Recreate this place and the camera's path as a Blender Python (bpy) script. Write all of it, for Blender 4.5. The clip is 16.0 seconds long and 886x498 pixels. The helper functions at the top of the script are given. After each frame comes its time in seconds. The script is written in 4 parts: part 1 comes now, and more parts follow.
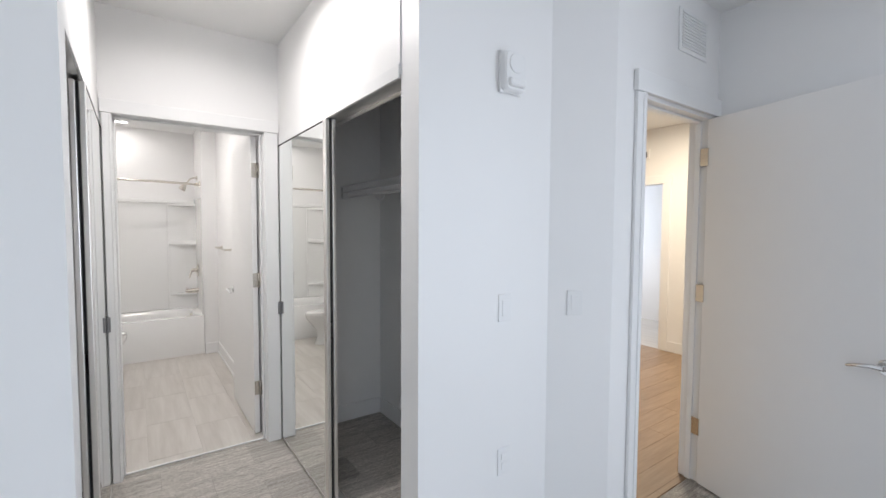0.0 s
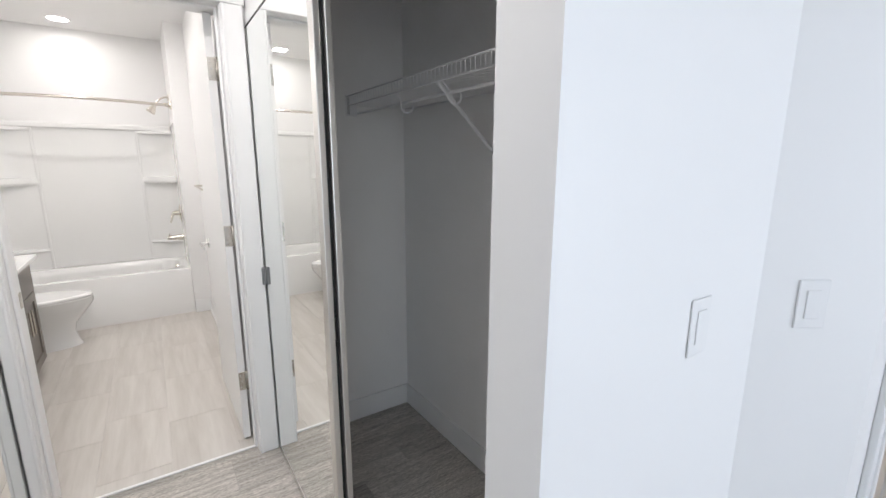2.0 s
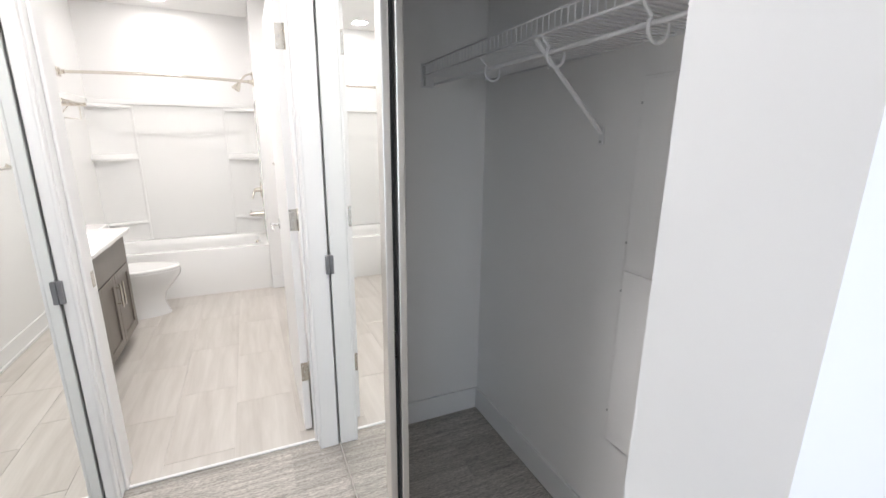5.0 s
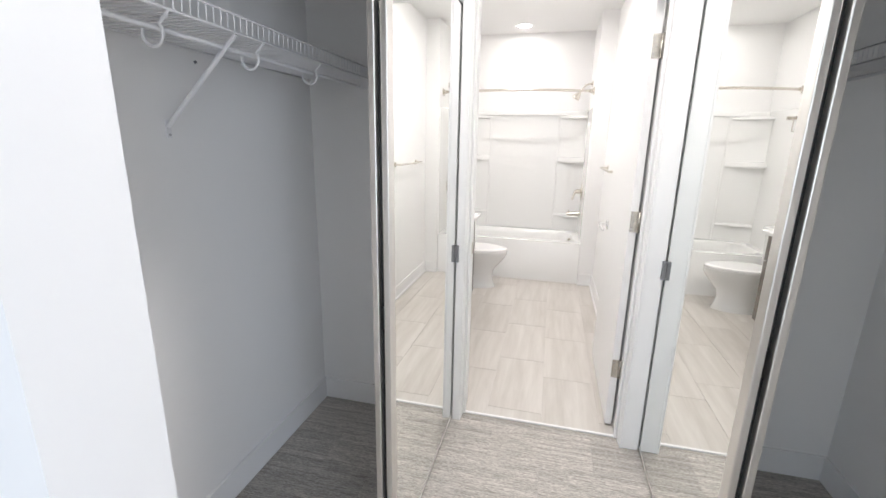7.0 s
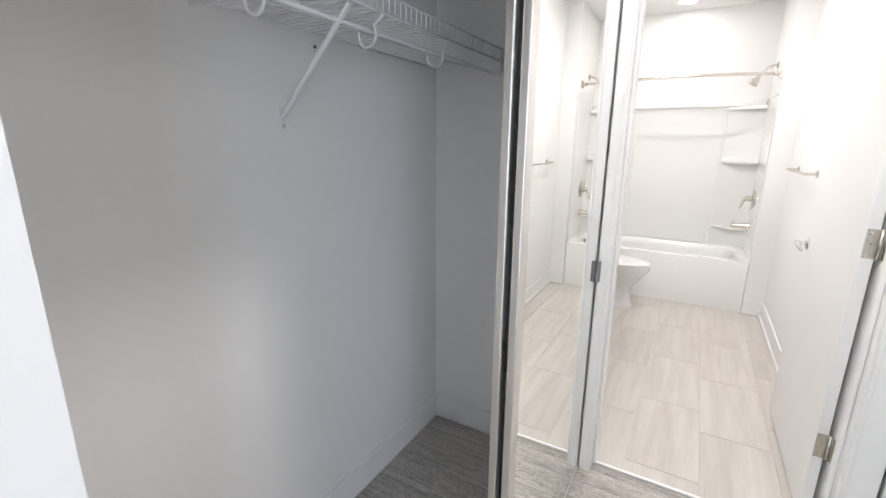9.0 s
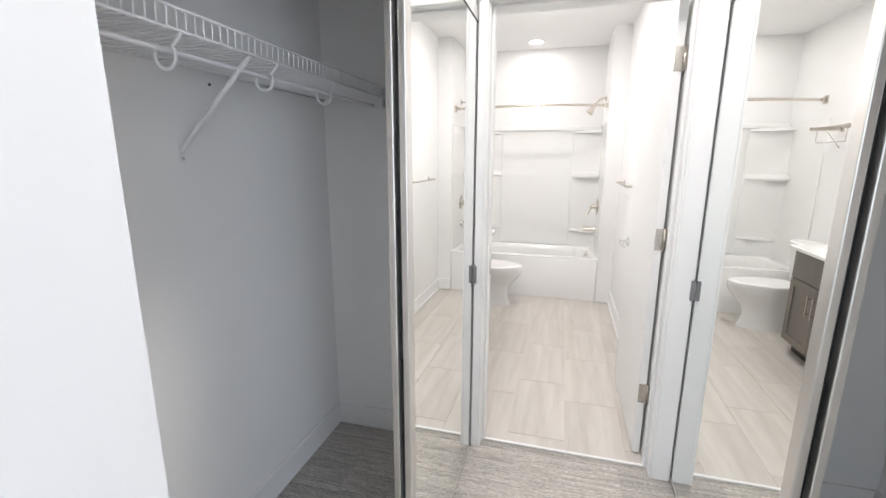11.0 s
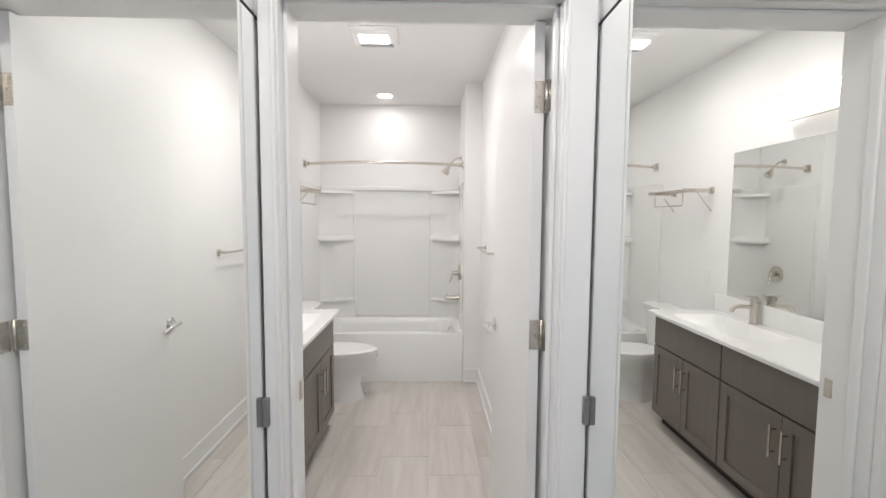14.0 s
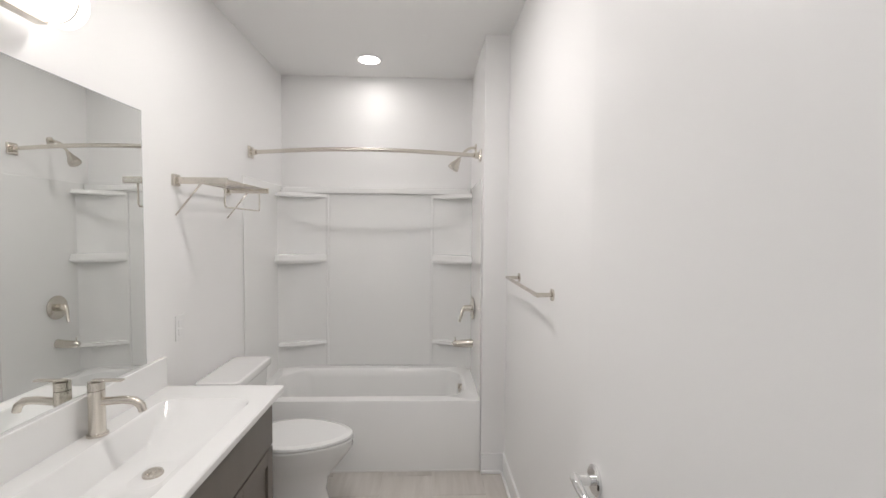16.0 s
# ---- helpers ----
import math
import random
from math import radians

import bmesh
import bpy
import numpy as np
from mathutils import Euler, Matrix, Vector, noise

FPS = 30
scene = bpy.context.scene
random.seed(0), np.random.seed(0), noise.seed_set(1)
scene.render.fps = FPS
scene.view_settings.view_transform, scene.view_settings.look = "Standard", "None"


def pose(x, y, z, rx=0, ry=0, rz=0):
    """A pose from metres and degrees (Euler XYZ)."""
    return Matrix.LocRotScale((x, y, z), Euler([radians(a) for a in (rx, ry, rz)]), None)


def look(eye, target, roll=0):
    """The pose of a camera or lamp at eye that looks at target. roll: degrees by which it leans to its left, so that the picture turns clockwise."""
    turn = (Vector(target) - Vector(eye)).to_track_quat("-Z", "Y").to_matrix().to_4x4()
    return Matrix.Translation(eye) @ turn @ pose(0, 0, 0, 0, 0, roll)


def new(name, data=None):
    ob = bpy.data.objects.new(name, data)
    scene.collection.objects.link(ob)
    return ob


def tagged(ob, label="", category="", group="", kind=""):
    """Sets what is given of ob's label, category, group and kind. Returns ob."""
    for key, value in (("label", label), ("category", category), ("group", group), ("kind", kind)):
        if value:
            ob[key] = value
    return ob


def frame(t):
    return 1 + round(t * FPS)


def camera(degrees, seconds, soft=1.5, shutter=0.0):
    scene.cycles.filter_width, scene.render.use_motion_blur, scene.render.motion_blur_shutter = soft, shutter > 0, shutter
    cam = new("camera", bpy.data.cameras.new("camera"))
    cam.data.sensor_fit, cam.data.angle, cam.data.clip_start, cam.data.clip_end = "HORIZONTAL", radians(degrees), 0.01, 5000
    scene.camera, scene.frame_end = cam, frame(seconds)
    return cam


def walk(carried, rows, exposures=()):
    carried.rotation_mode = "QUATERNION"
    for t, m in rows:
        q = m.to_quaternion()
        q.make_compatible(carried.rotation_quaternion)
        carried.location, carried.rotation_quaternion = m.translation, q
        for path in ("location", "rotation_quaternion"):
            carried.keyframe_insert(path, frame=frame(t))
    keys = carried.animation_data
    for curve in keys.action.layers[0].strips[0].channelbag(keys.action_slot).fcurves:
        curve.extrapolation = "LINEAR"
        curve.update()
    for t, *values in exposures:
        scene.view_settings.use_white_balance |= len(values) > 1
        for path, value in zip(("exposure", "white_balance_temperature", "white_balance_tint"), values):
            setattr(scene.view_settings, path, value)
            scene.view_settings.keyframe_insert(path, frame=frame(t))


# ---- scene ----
cam = camera(91.5, 16.0)
PATH = [
    (0, (0.074, -0.081, 1.51), (1.233, 1.546, 1.41), 0.3),
    (0.5, (0.122, 0.197, 1.503), (1.268, 1.83, 1.362), 0.2),
    (1, (0.24, 0.44, 1.505), (1.373, 2.067, 1.239), 0.1),
    (1.5, (0.39, 0.638, 1.447), (1.484, 2.283, 1.139), 0.2),
    (2, (0.471, 0.851, 1.49), (1.564, 2.478, 1.092), 0.1),
    (2.5, (0.596, 1.051, 1.433), (1.695, 2.668, 1.013), -0.8),
    (3, (0.61, 1.179, 1.448), (1.751, 2.758, 0.992), -0.3),
    (3.2, (0.645, 1.317, 1.431), (1.787, 2.891, 0.965), 0.3),
    (5.3, (0.57, 1.058, 1.493), (1.189, 2.898, 1.01), 0.4),
    (5.5, (0.535, 1.021, 1.484), (1.014, 2.904, 1.008), 0.4),
    (6, (0.513, 0.939, 1.49), (0.623, 2.879, 1.016), 0.5),
    (6.5, (0.474, 0.924, 1.524), (0.263, 2.849, 1.022), 0.3),
    (7, (0.365, 0.985, 1.485), (-0.099, 2.869, 1.0), 1.1),
    (7.5, (0.327, 1.153, 1.461), (-0.402, 2.95, 0.97), 0.4),
    (8, (0.292, 1.211, 1.44), (-0.667, 2.903, 0.974), 0.4),
    (8.2, (0.234, 1.275, 1.426), (-0.778, 2.935, 0.958), 0.1),
    (10.3, (0.239, 1.202, 1.48), (-0.489, 3.008, 1.026), 0.2),
    (10.5, (0.274, 1.187, 1.457), (-0.391, 3.025, 1.034), -0.0),
    (11, (0.321, 1.042, 1.496), (-0.197, 2.928, 1.078), 0.2),
    (11.5, (0.325, 0.951, 1.499), (-0.044, 2.884, 1.142), 0.2),
    (12, (0.361, 0.952, 1.495), (0.118, 2.922, 1.245), -0.1),
    (12.5, (0.395, 1.066, 1.507), (0.266, 3.051, 1.3), 0.5),
    (13, (0.413, 1.244, 1.509), (0.366, 3.235, 1.329), 0.2),
    (13.5, (0.403, 1.487, 1.514), (0.411, 3.48, 1.355), 0.4),
    (14, (0.416, 1.777, 1.513), (0.471, 3.771, 1.37), 0.4),
    (14.5, (0.411, 2.107, 1.489), (0.507, 4.102, 1.384), 0.6),
    (15, (0.379, 2.437, 1.498), (0.481, 4.432, 1.403), 0.5),
    (15.5, (0.393, 2.775, 1.507), (0.485, 4.771, 1.417), 0.3),
    (16, (0.365, 3.025, 1.526), (0.442, 5.021, 1.436), 0.5),
]
EXPOSURES = [(0, 0.60), (1.5, 0.78), (3, 1.08), (6, 1.22), (8, 1.20), (10.5, 1.16), (12, 1.05), (13, 0.90), (14, 0.63), (15, 0.28), (16, 0.33)]
walk(cam, [(t, look(eye, target, roll)) for t, eye, target, roll in PATH], EXPOSURES)

# ---- world and light ----
world = bpy.data.worlds.new("sky")
scene.world = world
world.use_nodes = True
wn = world.node_tree.nodes
sky = wn.new("ShaderNodeTexSky")
sky.sky_type, sky.sun_disc, sky.sun_elevation, sky.sun_rotation = "NISHITA", False, radians(40), radians(20)
world.node_tree.links.new(sky.outputs[0], wn["Background"].inputs[0])
wn["Background"].inputs[1].default_value = 0.12


def area_lamp(name, m, w, h, power, color, spread=180):
    data = bpy.data.lights.new(name, "AREA")
    data.shape, data.size, data.size_y, data.energy, data.color = "RECTANGLE", w, h, power, color
    data.spread = radians(spread)
    ob = new(name, data)
    ob.matrix_world = m
    return ob


DAY = (0.80, 0.87, 1.0)
WARM = (1.0, 0.952, 0.935)
CEILING = 2.75
area_lamp("window_daylight_west", look((-1.70, -3.42, 1.40), (-1.70, 3, 1.40)), 2.0, 2.2, 17, DAY)
area_lamp("window_daylight_east", look((2.77, -1.45, 1.40), (-3, -1.45, 1.40)), 2.2, 2.2, 40, DAY)
area_lamp("hall_downlight", look((0.41, 2.10, CEILING - 0.012), (0.41, 2.10, 0)), 0.17, 0.17, 8.2, WARM, 165)
area_lamp("vanity_bar_light", look((-0.600, 4.05, 2.165), (0.6, 4.05, 1.7)), 0.60, 0.08, 4.6, WARM)
area_lamp("tub_downlight", look((-0.04, 6.09, 2.69), (-0.04, 6.09, 0)), 0.13, 0.13, 1.7, WARM, 180)
area_lamp("fan_light", look((0.037, 4.703, 2.667), (0.037, 4.703, 0)), 0.19, 0.11, 8.6, WARM)
area_lamp("corridor_light", look((4.2, 2.2, 2.70), (4.2, 2.2, 0)), 0.3, 0.3, 32, (1.0, 0.86, 0.68))
area_lamp("far_room_daylight", look((6.3, 4.55, 1.5), (6.3, 0, 1.3)), 1.2, 1.6, 14, DAY)


# ---- materials ----
def material(name, base=(0.8, 0.8, 0.8), rough=0.5, metal=0.0, vary=0.03, scale=8.0, bump=0.0, bump_scale=200.0, coat=0.0, emit=0.0, stretch=(1, 1, 1)):
    m = bpy.data.materials.new(name)
    m.use_nodes = True
    n, k = m.node_tree.nodes, m.node_tree.links
    b = n["Principled BSDF"]
    b.inputs["Roughness"].default_value, b.inputs["Metallic"].default_value = rough, metal
    b.inputs["Coat Weight"].default_value = coat
    b.inputs["Base Color"].default_value = (*base, 1)
    if vary:
        tc, mp, no, mx = n.new("ShaderNodeTexCoord"), n.new("ShaderNodeMapping"), n.new("ShaderNodeTexNoise"), n.new("ShaderNodeMix")
        mp.inputs["Scale"].default_value = stretch
        mx.data_type = "RGBA"
        no.inputs["Scale"].default_value, no.inputs["Detail"].default_value = scale, 6
        k.new(tc.outputs["Object"], mp.inputs[0])
        k.new(mp.outputs[0], no.inputs["Vector"])
        mx.inputs[6].default_value = (*[c * (1 - vary) for c in base], 1)
        mx.inputs[7].default_value = (*[min(1, c * (1 + vary)) for c in base], 1)
        k.new(no.outputs[0], mx.inputs[0])
        k.new(mx.outputs[2], b.inputs["Base Color"])
        rr = n.new("ShaderNodeMapRange")
        rr.inputs[3].default_value, rr.inputs[4].default_value = rough * 0.97, min(1, rough * 1.03)
        k.new(no.outputs[0], rr.inputs[0])
        k.new(rr.outputs[0], b.inputs["Roughness"])
        if bump:
            n2, bp = n.new("ShaderNodeTexNoise"), n.new("ShaderNodeBump")
            n2.inputs["Scale"].default_value, n2.inputs["Detail"].default_value = bump_scale, 4
            bp.inputs["Strength"].default_value, bp.inputs["Distance"].default_value = bump, 0.002
            k.new(mp.outputs[0], n2.inputs["Vector"])
            k.new(n2.outputs[0], bp.inputs["Height"])
            k.new(bp.outputs[0], b.inputs["Normal"])
    if emit:
        b.inputs["Emission Color"].default_value = (*WARM, 1)
        b.inputs["Emission Strength"].default_value = emit
    return m


WALL = material("wall_paint", (0.88, 0.876, 0.868), 0.45, vary=0.012, scale=2.5, bump=0.05, bump_scale=90)
CEIL = material("ceiling_paint", (0.88, 0.876, 0.868), 0.9, vary=0.012, scale=3, bump=0.08, bump_scale=120)
TRIM = material("trim_paint", (0.87, 0.87, 0.866), 0.32, vary=0.01, scale=6)
DOORW = material("door_paint", (0.87, 0.866, 0.858), 0.34, vary=0.012, scale=3, bump=0.03, bump_scale=60)
CHROME = material("brushed_chrome", (0.80, 0.785, 0.76), 0.36, 1.0, vary=0.04, scale=30, stretch=(1, 1, 0.05))
NICKEL = material("satin_nickel", (0.66, 0.62, 0.56), 0.26, 1.0, vary=0.03, scale=40)
POLISHED = material("polished_chrome", (0.78, 0.78, 0.78), 0.10, 1.0, vary=0)
MIRROR = material("mirror_glass", (0.90, 0.915, 0.90), 0.0, 1.0, vary=0)
BLACK = material("black_gasket_and_gap", (0.012, 0.012, 0.012), 0.6, vary=0)
ACRYL = material("white_acrylic", (0.885, 0.885, 0.872), 0.16, vary=0.01, scale=4, coat=0.3)
PORC = material("porcelain", (0.82, 0.82, 0.81), 0.10, vary=0, coat=0.5)
MARBLE = material("cultured_marble", (0.83, 0.83, 0.82), 0.14, vary=0.012, scale=5, coat=0.4)
CABINET = material("cabinet_stain", (0.162, 0.141, 0.122), 0.38, vary=0.13, scale=26, bump=0.06, bump_scale=220, stretch=(1, 1, 0.12))
# toe kick colour, also the painted shade in the cabinet gaps
KICK_AND_GAP = material("dark_kick_and_gap_shade", (0.04, 0.035, 0.03), 0.6, vary=0.1)
WIRE = material("wire_vinyl", (0.82, 0.82, 0.83), 0.35, vary=0)
PLASTIC = material("white_plastic", (0.86, 0.86, 0.855), 0.35, vary=0.01)
GROUT = material("grout", (0.66, 0.635, 0.595), 0.9, vary=0.06, scale=40)
GREY = material("grey_rubber", (0.20, 0.20, 0.21), 0.5, vary=0)
GLOW = material("lit_lens", (0.9, 0.9, 0.88), 0.4, vary=0, emit=6.0)
GLOWBAR = material("lit_glass_tube", (0.9, 0.9, 0.88), 0.3, vary=0, emit=1.7)
# grey that stands in for shade inside louvres and grille slots
SLOT_SHADE = material("slot_shadow", (0.30, 0.30, 0.30), 0.8, vary=0)
STEEL = material("galvanised_tab", (0.55, 0.55, 0.55), 0.35, 1.0, vary=0)
CAULK = material("white_caulk", (0.80, 0.79, 0.77), 0.5, vary=0.02)


def piece_material(name, dark, light, rough, grain_scale, stretch, streak, bump, fine=0.0, tone=0.05):
    """Streaked surface; each piece takes its own tone and its own stretch of grain."""
    m = bpy.data.materials.new(name)
    m.use_nodes = True
    n, k = m.node_tree.nodes, m.node_tree.links
    b = n["Principled BSDF"]
    tc, info, mp, add = n.new("ShaderNodeTexCoord"), n.new("ShaderNodeObjectInfo"), n.new("ShaderNodeMapping"), n.new("ShaderNodeVectorMath")
    sc = n.new("ShaderNodeMath")
    sc.operation, sc.inputs[1].default_value = "MULTIPLY", 37.0
    k.new(info.outputs["Random"], sc.inputs[0])
    k.new(tc.outputs["Object"], add.inputs[0])
    k.new(sc.outputs[0], add.inputs[1])
    k.new(add.outputs[0], mp.inputs[0])
    mp.inputs["Scale"].default_value = stretch
    no = n.new("ShaderNodeTexNoise")
    no.inputs["Scale"].default_value, no.inputs["Detail"].default_value, no.inputs["Roughness"].default_value = grain_scale, 8, 0.62
    no.inputs["Distortion"].default_value = 0.35
    k.new(mp.outputs[0], no.inputs["Vector"])
    big = n.new("ShaderNodeTexNoise")
    big.inputs["Scale"].default_value = grain_scale * 0.22
    k.new(mp.outputs[0], big.inputs["Vector"])
    ramp = n.new("ShaderNodeValToRGB")
    ramp.color_ramp.elements[0].position, ramp.color_ramp.elements[1].position = 0.5 - streak, 0.5 + streak
    ramp.color_ramp.elements[0].color, ramp.color_ramp.elements[1].color = (*dark, 1), (*light, 1)
    mixn = n.new("ShaderNodeMath")
    mixn.operation = "MULTIPLY_ADD"
    mixn.inputs[1].default_value = 0.35
    k.new(big.outputs[0], mixn.inputs[0])
    half = n.new("ShaderNodeMath")
    half.operation, half.inputs[1].default_value = "MULTIPLY", 0.65
    k.new(no.outputs[0], half.inputs[0])
    k.new(half.outputs[0], mixn.inputs[2])
    k.new(mixn.outputs[0], ramp.inputs[0])
    hsv = n.new("ShaderNodeHueSaturation")
    rng = n.new("ShaderNodeMapRange")
    rng.inputs[3].default_value, rng.inputs[4].default_value = 1 - tone, 1 + tone
    k.new(info.outputs["Random"], rng.inputs[0])
    k.new(rng.outputs[0], hsv.inputs["Value"])
    k.new(ramp.outputs[0], hsv.inputs["Color"])
    b.inputs["Roughness"].default_value = rough
    bp = n.new("ShaderNodeBump")
    bp.inputs["Strength"].default_value, bp.inputs["Distance"].default_value = bump, 0.003
    if fine:
        n2 = n.new("ShaderNodeTexNoise")
        n2.inputs["Scale"].default_value, n2.inputs["Detail"].default_value = fine, 3
        dash = n.new("ShaderNodeMapping")
        dash.inputs["Scale"].default_value = (0.30, 1.25, 1.0)
        k.new(add.outputs[0], dash.inputs[0])
        k.new(dash.outputs[0], n2.inputs["Vector"])
        k.new(n2.outputs[0], bp.inputs["Height"])
        fleck, mul = n.new("ShaderNodeMapRange"), n.new("ShaderNodeMix")
        fleck.inputs[1].default_value, fleck.inputs[2].default_value, fleck.inputs[3].default_value, fleck.inputs[4].default_value = 0.34, 0.66, 0.72, 1.28
        k.new(n2.outputs[0], fleck.inputs[0])
        mul.data_type, mul.blend_type = "RGBA", "MULTIPLY"
        mul.inputs[0].default_value = 1.0
        k.new(hsv.outputs[0], mul.inputs[6])
        k.new(fleck.outputs[0], mul.inputs[7])
        k.new(mul.outputs[2], b.inputs["Base Color"])
    else:
        k.new(no.outputs[0], bp.inputs["Height"])
        k.new(hsv.outputs[0], b.inputs["Base Color"])
    k.new(bp.outputs[0], b.inputs["Normal"])
    return m


CARPET = piece_material("carpet_tile", (0.27, 0.252, 0.230), (0.57, 0.540, 0.502), 0.95, 11, (1.1, 22, 1), 0.15, 0.7, fine=230, tone=0.15)
TILE = piece_material("porcelain_plank_tile", (0.50, 0.465, 0.425), (0.67, 0.64, 0.60), 0.34, 4.2, (4.8, 0.42, 1), 0.19, 0.03, tone=0.035)
WOOD = piece_material("wood_plank", (0.25, 0.165, 0.10), (0.40, 0.28, 0.18), 0.42, 6, (0.6, 7, 1), 0.2, 0.05)


# ---- builders ----
def box(bm, x0, x1, y0, y1, z0, z1, bevel=0.0, seg=2):
    geo = bmesh.ops.create_cube(bm, size=1)
    vs = geo["verts"]
    m = Matrix.Translation(((x0 + x1) / 2, (y0 + y1) / 2, (z0 + z1) / 2)) @ Matrix.Diagonal((abs(x1 - x0), abs(y1 - y0), abs(z1 - z0), 1))
    bmesh.ops.transform(bm, matrix=m, verts=vs)
    if bevel:
        es = list({e for v in vs for e in v.link_edges})
        bmesh.ops.bevel(bm, geom=es, offset=bevel, segments=seg, affect="EDGES", profile=0.5)
    return bm


def boxes(*rows, bevel=0.0):
    bm = bmesh.new()
    for r in rows:
        box(bm, *r, bevel=bevel)
    return bm


def tube(points, r, sides=10, bm=None, caps=True):
    """A round bar swept along a line of points."""
    bm = bm or bmesh.new()
    pts = [Vector(p) for p in points]
    rings, up = [], None
    for i, p in enumerate(pts):
        d = (pts[min(i + 1, len(pts) - 1)] - pts[max(i - 1, 0)]).normalized()
        if up is None:
            up = d.orthogonal().normalized()
        up = (up - d * up.dot(d)).normalized()
        side = d.cross(up)
        rad = r[i] if isinstance(r, (list, tuple)) else r
        rings.append([bm.verts.new(p + rad * (math.cos(2 * math.pi * k / sides) * up + math.sin(2 * math.pi * k / sides) * side)) for k in range(sides)])
    for a, b in zip(rings, rings[1:]):
        for k in range(sides):
            f = bm.faces.new((a[k], a[(k + 1) % sides], b[(k + 1) % sides], b[k]))
            f.smooth = True
    if caps:
        bm.faces.new(rings[0][::-1])
        bm.faces.new(rings[-1])
    return bm


def loft(sections, bm=None, cap=(True, True), smooth=True):
    """Skin over rings of equal length."""
    bm = bm or bmesh.new()
    rings = [[bm.verts.new(p) for p in s] for s in sections]
    n = len(rings[0])
    for a, b in zip(rings, rings[1:]):
        for k in range(n):
            f = bm.faces.new((a[k], a[(k + 1) % n], b[(k + 1) % n], b[k]))
            f.smooth = smooth
    if cap[0]:
        bm.faces.new(rings[0][::-1])
    if cap[1]:
        bm.faces.new(rings[-1])
    return bm


def rrect(cx, cy, w, h, r, z, n=6):
    """Ring of a rounded rectangle in the plane z."""
    out = []
    r = min(r, w / 2 - 1e-4, h / 2 - 1e-4)
    for qx, qy, a0 in ((1, 1, 0), (-1, 1, 90), (-1, -1, 180), (1, -1, 270)):
        for i in range(n + 1):
            a = radians(a0 + 90 * i / n)
            out.append((cx + qx * (w / 2 - r) + r * math.cos(a), cy + qy * (h / 2 - r) + r * math.sin(a), z))
    return out


def part(name, bm, mat, parent=None, label="", smooth=None):
    bmesh.ops.recalc_face_normals(bm, faces=bm.faces)
    for e in bm.edges:
        if len(e.link_faces) == 2 and e.calc_face_angle(0) > 0.6:
            e.smooth = False
    me = bpy.data.meshes.new(name)
    bm.to_mesh(me)
    bm.free()
    if smooth:
        for p in me.polygons:
            p.use_smooth = True
    me.materials.append(mat)
    ob = new(name, me)
    if parent is not None:
        ob.parent = parent
        ob.matrix_parent_inverse = parent.matrix_basis.inverted()
    if label:
        tagged(ob, label)
    return ob


def thing(name, at, label, category, group=""):
    ob = new(name)
    ob.matrix_basis = Matrix.Translation(at)
    ob.empty_display_size = 0.05
    return tagged(ob, label, category, group)


def setting(name, bm, mat, label, category):
    return tagged(part(name, bm, mat), label, category, kind="structure")


# ---- plan ----
XL, XR = -0.080, 0.897           # hall faces
CL, CR = -0.845, 1.678           # closet backs
YN, YO = 1.235, 1.360             # bedroom wall, closet opening
YE = 3.045                       # end wall of hall and closets
HEAD = 2.085                     # closet opening height
CEIL_H = CEILING
BL, BR, BY, BE = -0.758, 0.865, 3.228, 6.44   # bathroom
BC = 2.700
HY = 3.17                        # hinge line of the bathroom door
DL, DR, DH = -0.020, 0.793, 2.146  # bathroom door opening
TX, TY = 0.715, 5.69             # tub alcove
BX0, BX1, BY0 = -3.2, 2.85, -3.5 # bedroom
CY, CX = 1.07, 1.845             # entry door wall
EL, ER, EH = 2.064, 2.785, 2.150    # entry door opening

# walls
setting("wall_bedroom_left", boxes((BX0 - 0.12, XL + 0.025, YN - 0.020, YO - 0.022, 0, CEIL_H)), WALL, "white painted drywall beside the left closet", "wall")
setting("wall_bedroom_right", boxes((XR + 0.006, 1.600, YN, YO, 0, CEIL_H)), WALL, "white painted drywall beside the right closet", "wall")
bm = bmesh.new()
ring = [(1.600, YN), (CX, CY), (EL, CY), (EL, CY + 0.12), (CX + 0.06, CY + 0.12), (1.80, YO), (1.600, YO)]
loft([[(x, y, z) for x, y in ring] for z in (0, CEIL_H)], bm, smooth=False)
setting("wall_entry_side", bm, WALL, "white angled drywall return beside the entry door", "wall")
setting("wall_entry_head", boxes((EL, BX1 + 0.12, CY, CY + 0.12, EH, CEIL_H), (ER, BX1 + 0.12, CY, CY + 0.12, 0, EH)), WALL, "white drywall over the entry door", "wall")
setting("wall_bedroom_east", boxes((BX1, BX1 + 0.12, BY0, -2.65, 0, CEIL_H), (BX1, BX1 + 0.12, -0.25, CY, 0, CEIL_H), (BX1, BX1 + 0.12, -2.65, -0.25, 0, 0.20), (BX1, BX1 + 0.12, -2.65, -0.25, 2.60, CEIL_H)), WALL, "white bedroom side wall with a wide window opening", "wall")
setting("wall_bedroom_west", boxes((BX0 - 0.12, BX0, BY0, YN, 0, CEIL_H)), WALL, "white painted bedroom side wall", "wall")
setting("wall_bedroom_south", boxes((BX0 - 0.12, -2.80, BY0 - 0.12, BY0, 0, CEIL_H), (-0.60, BX1 + 0.12, BY0 - 0.12, BY0, 0, CEIL_H), (-2.80, -0.60, BY0 - 0.12, BY0, 0, 0.20), (-2.80, -0.60, BY0 - 0.12, BY0, 2.60, CEIL_H)), WALL, "white bedroom wall with a wide window opening", "wall")
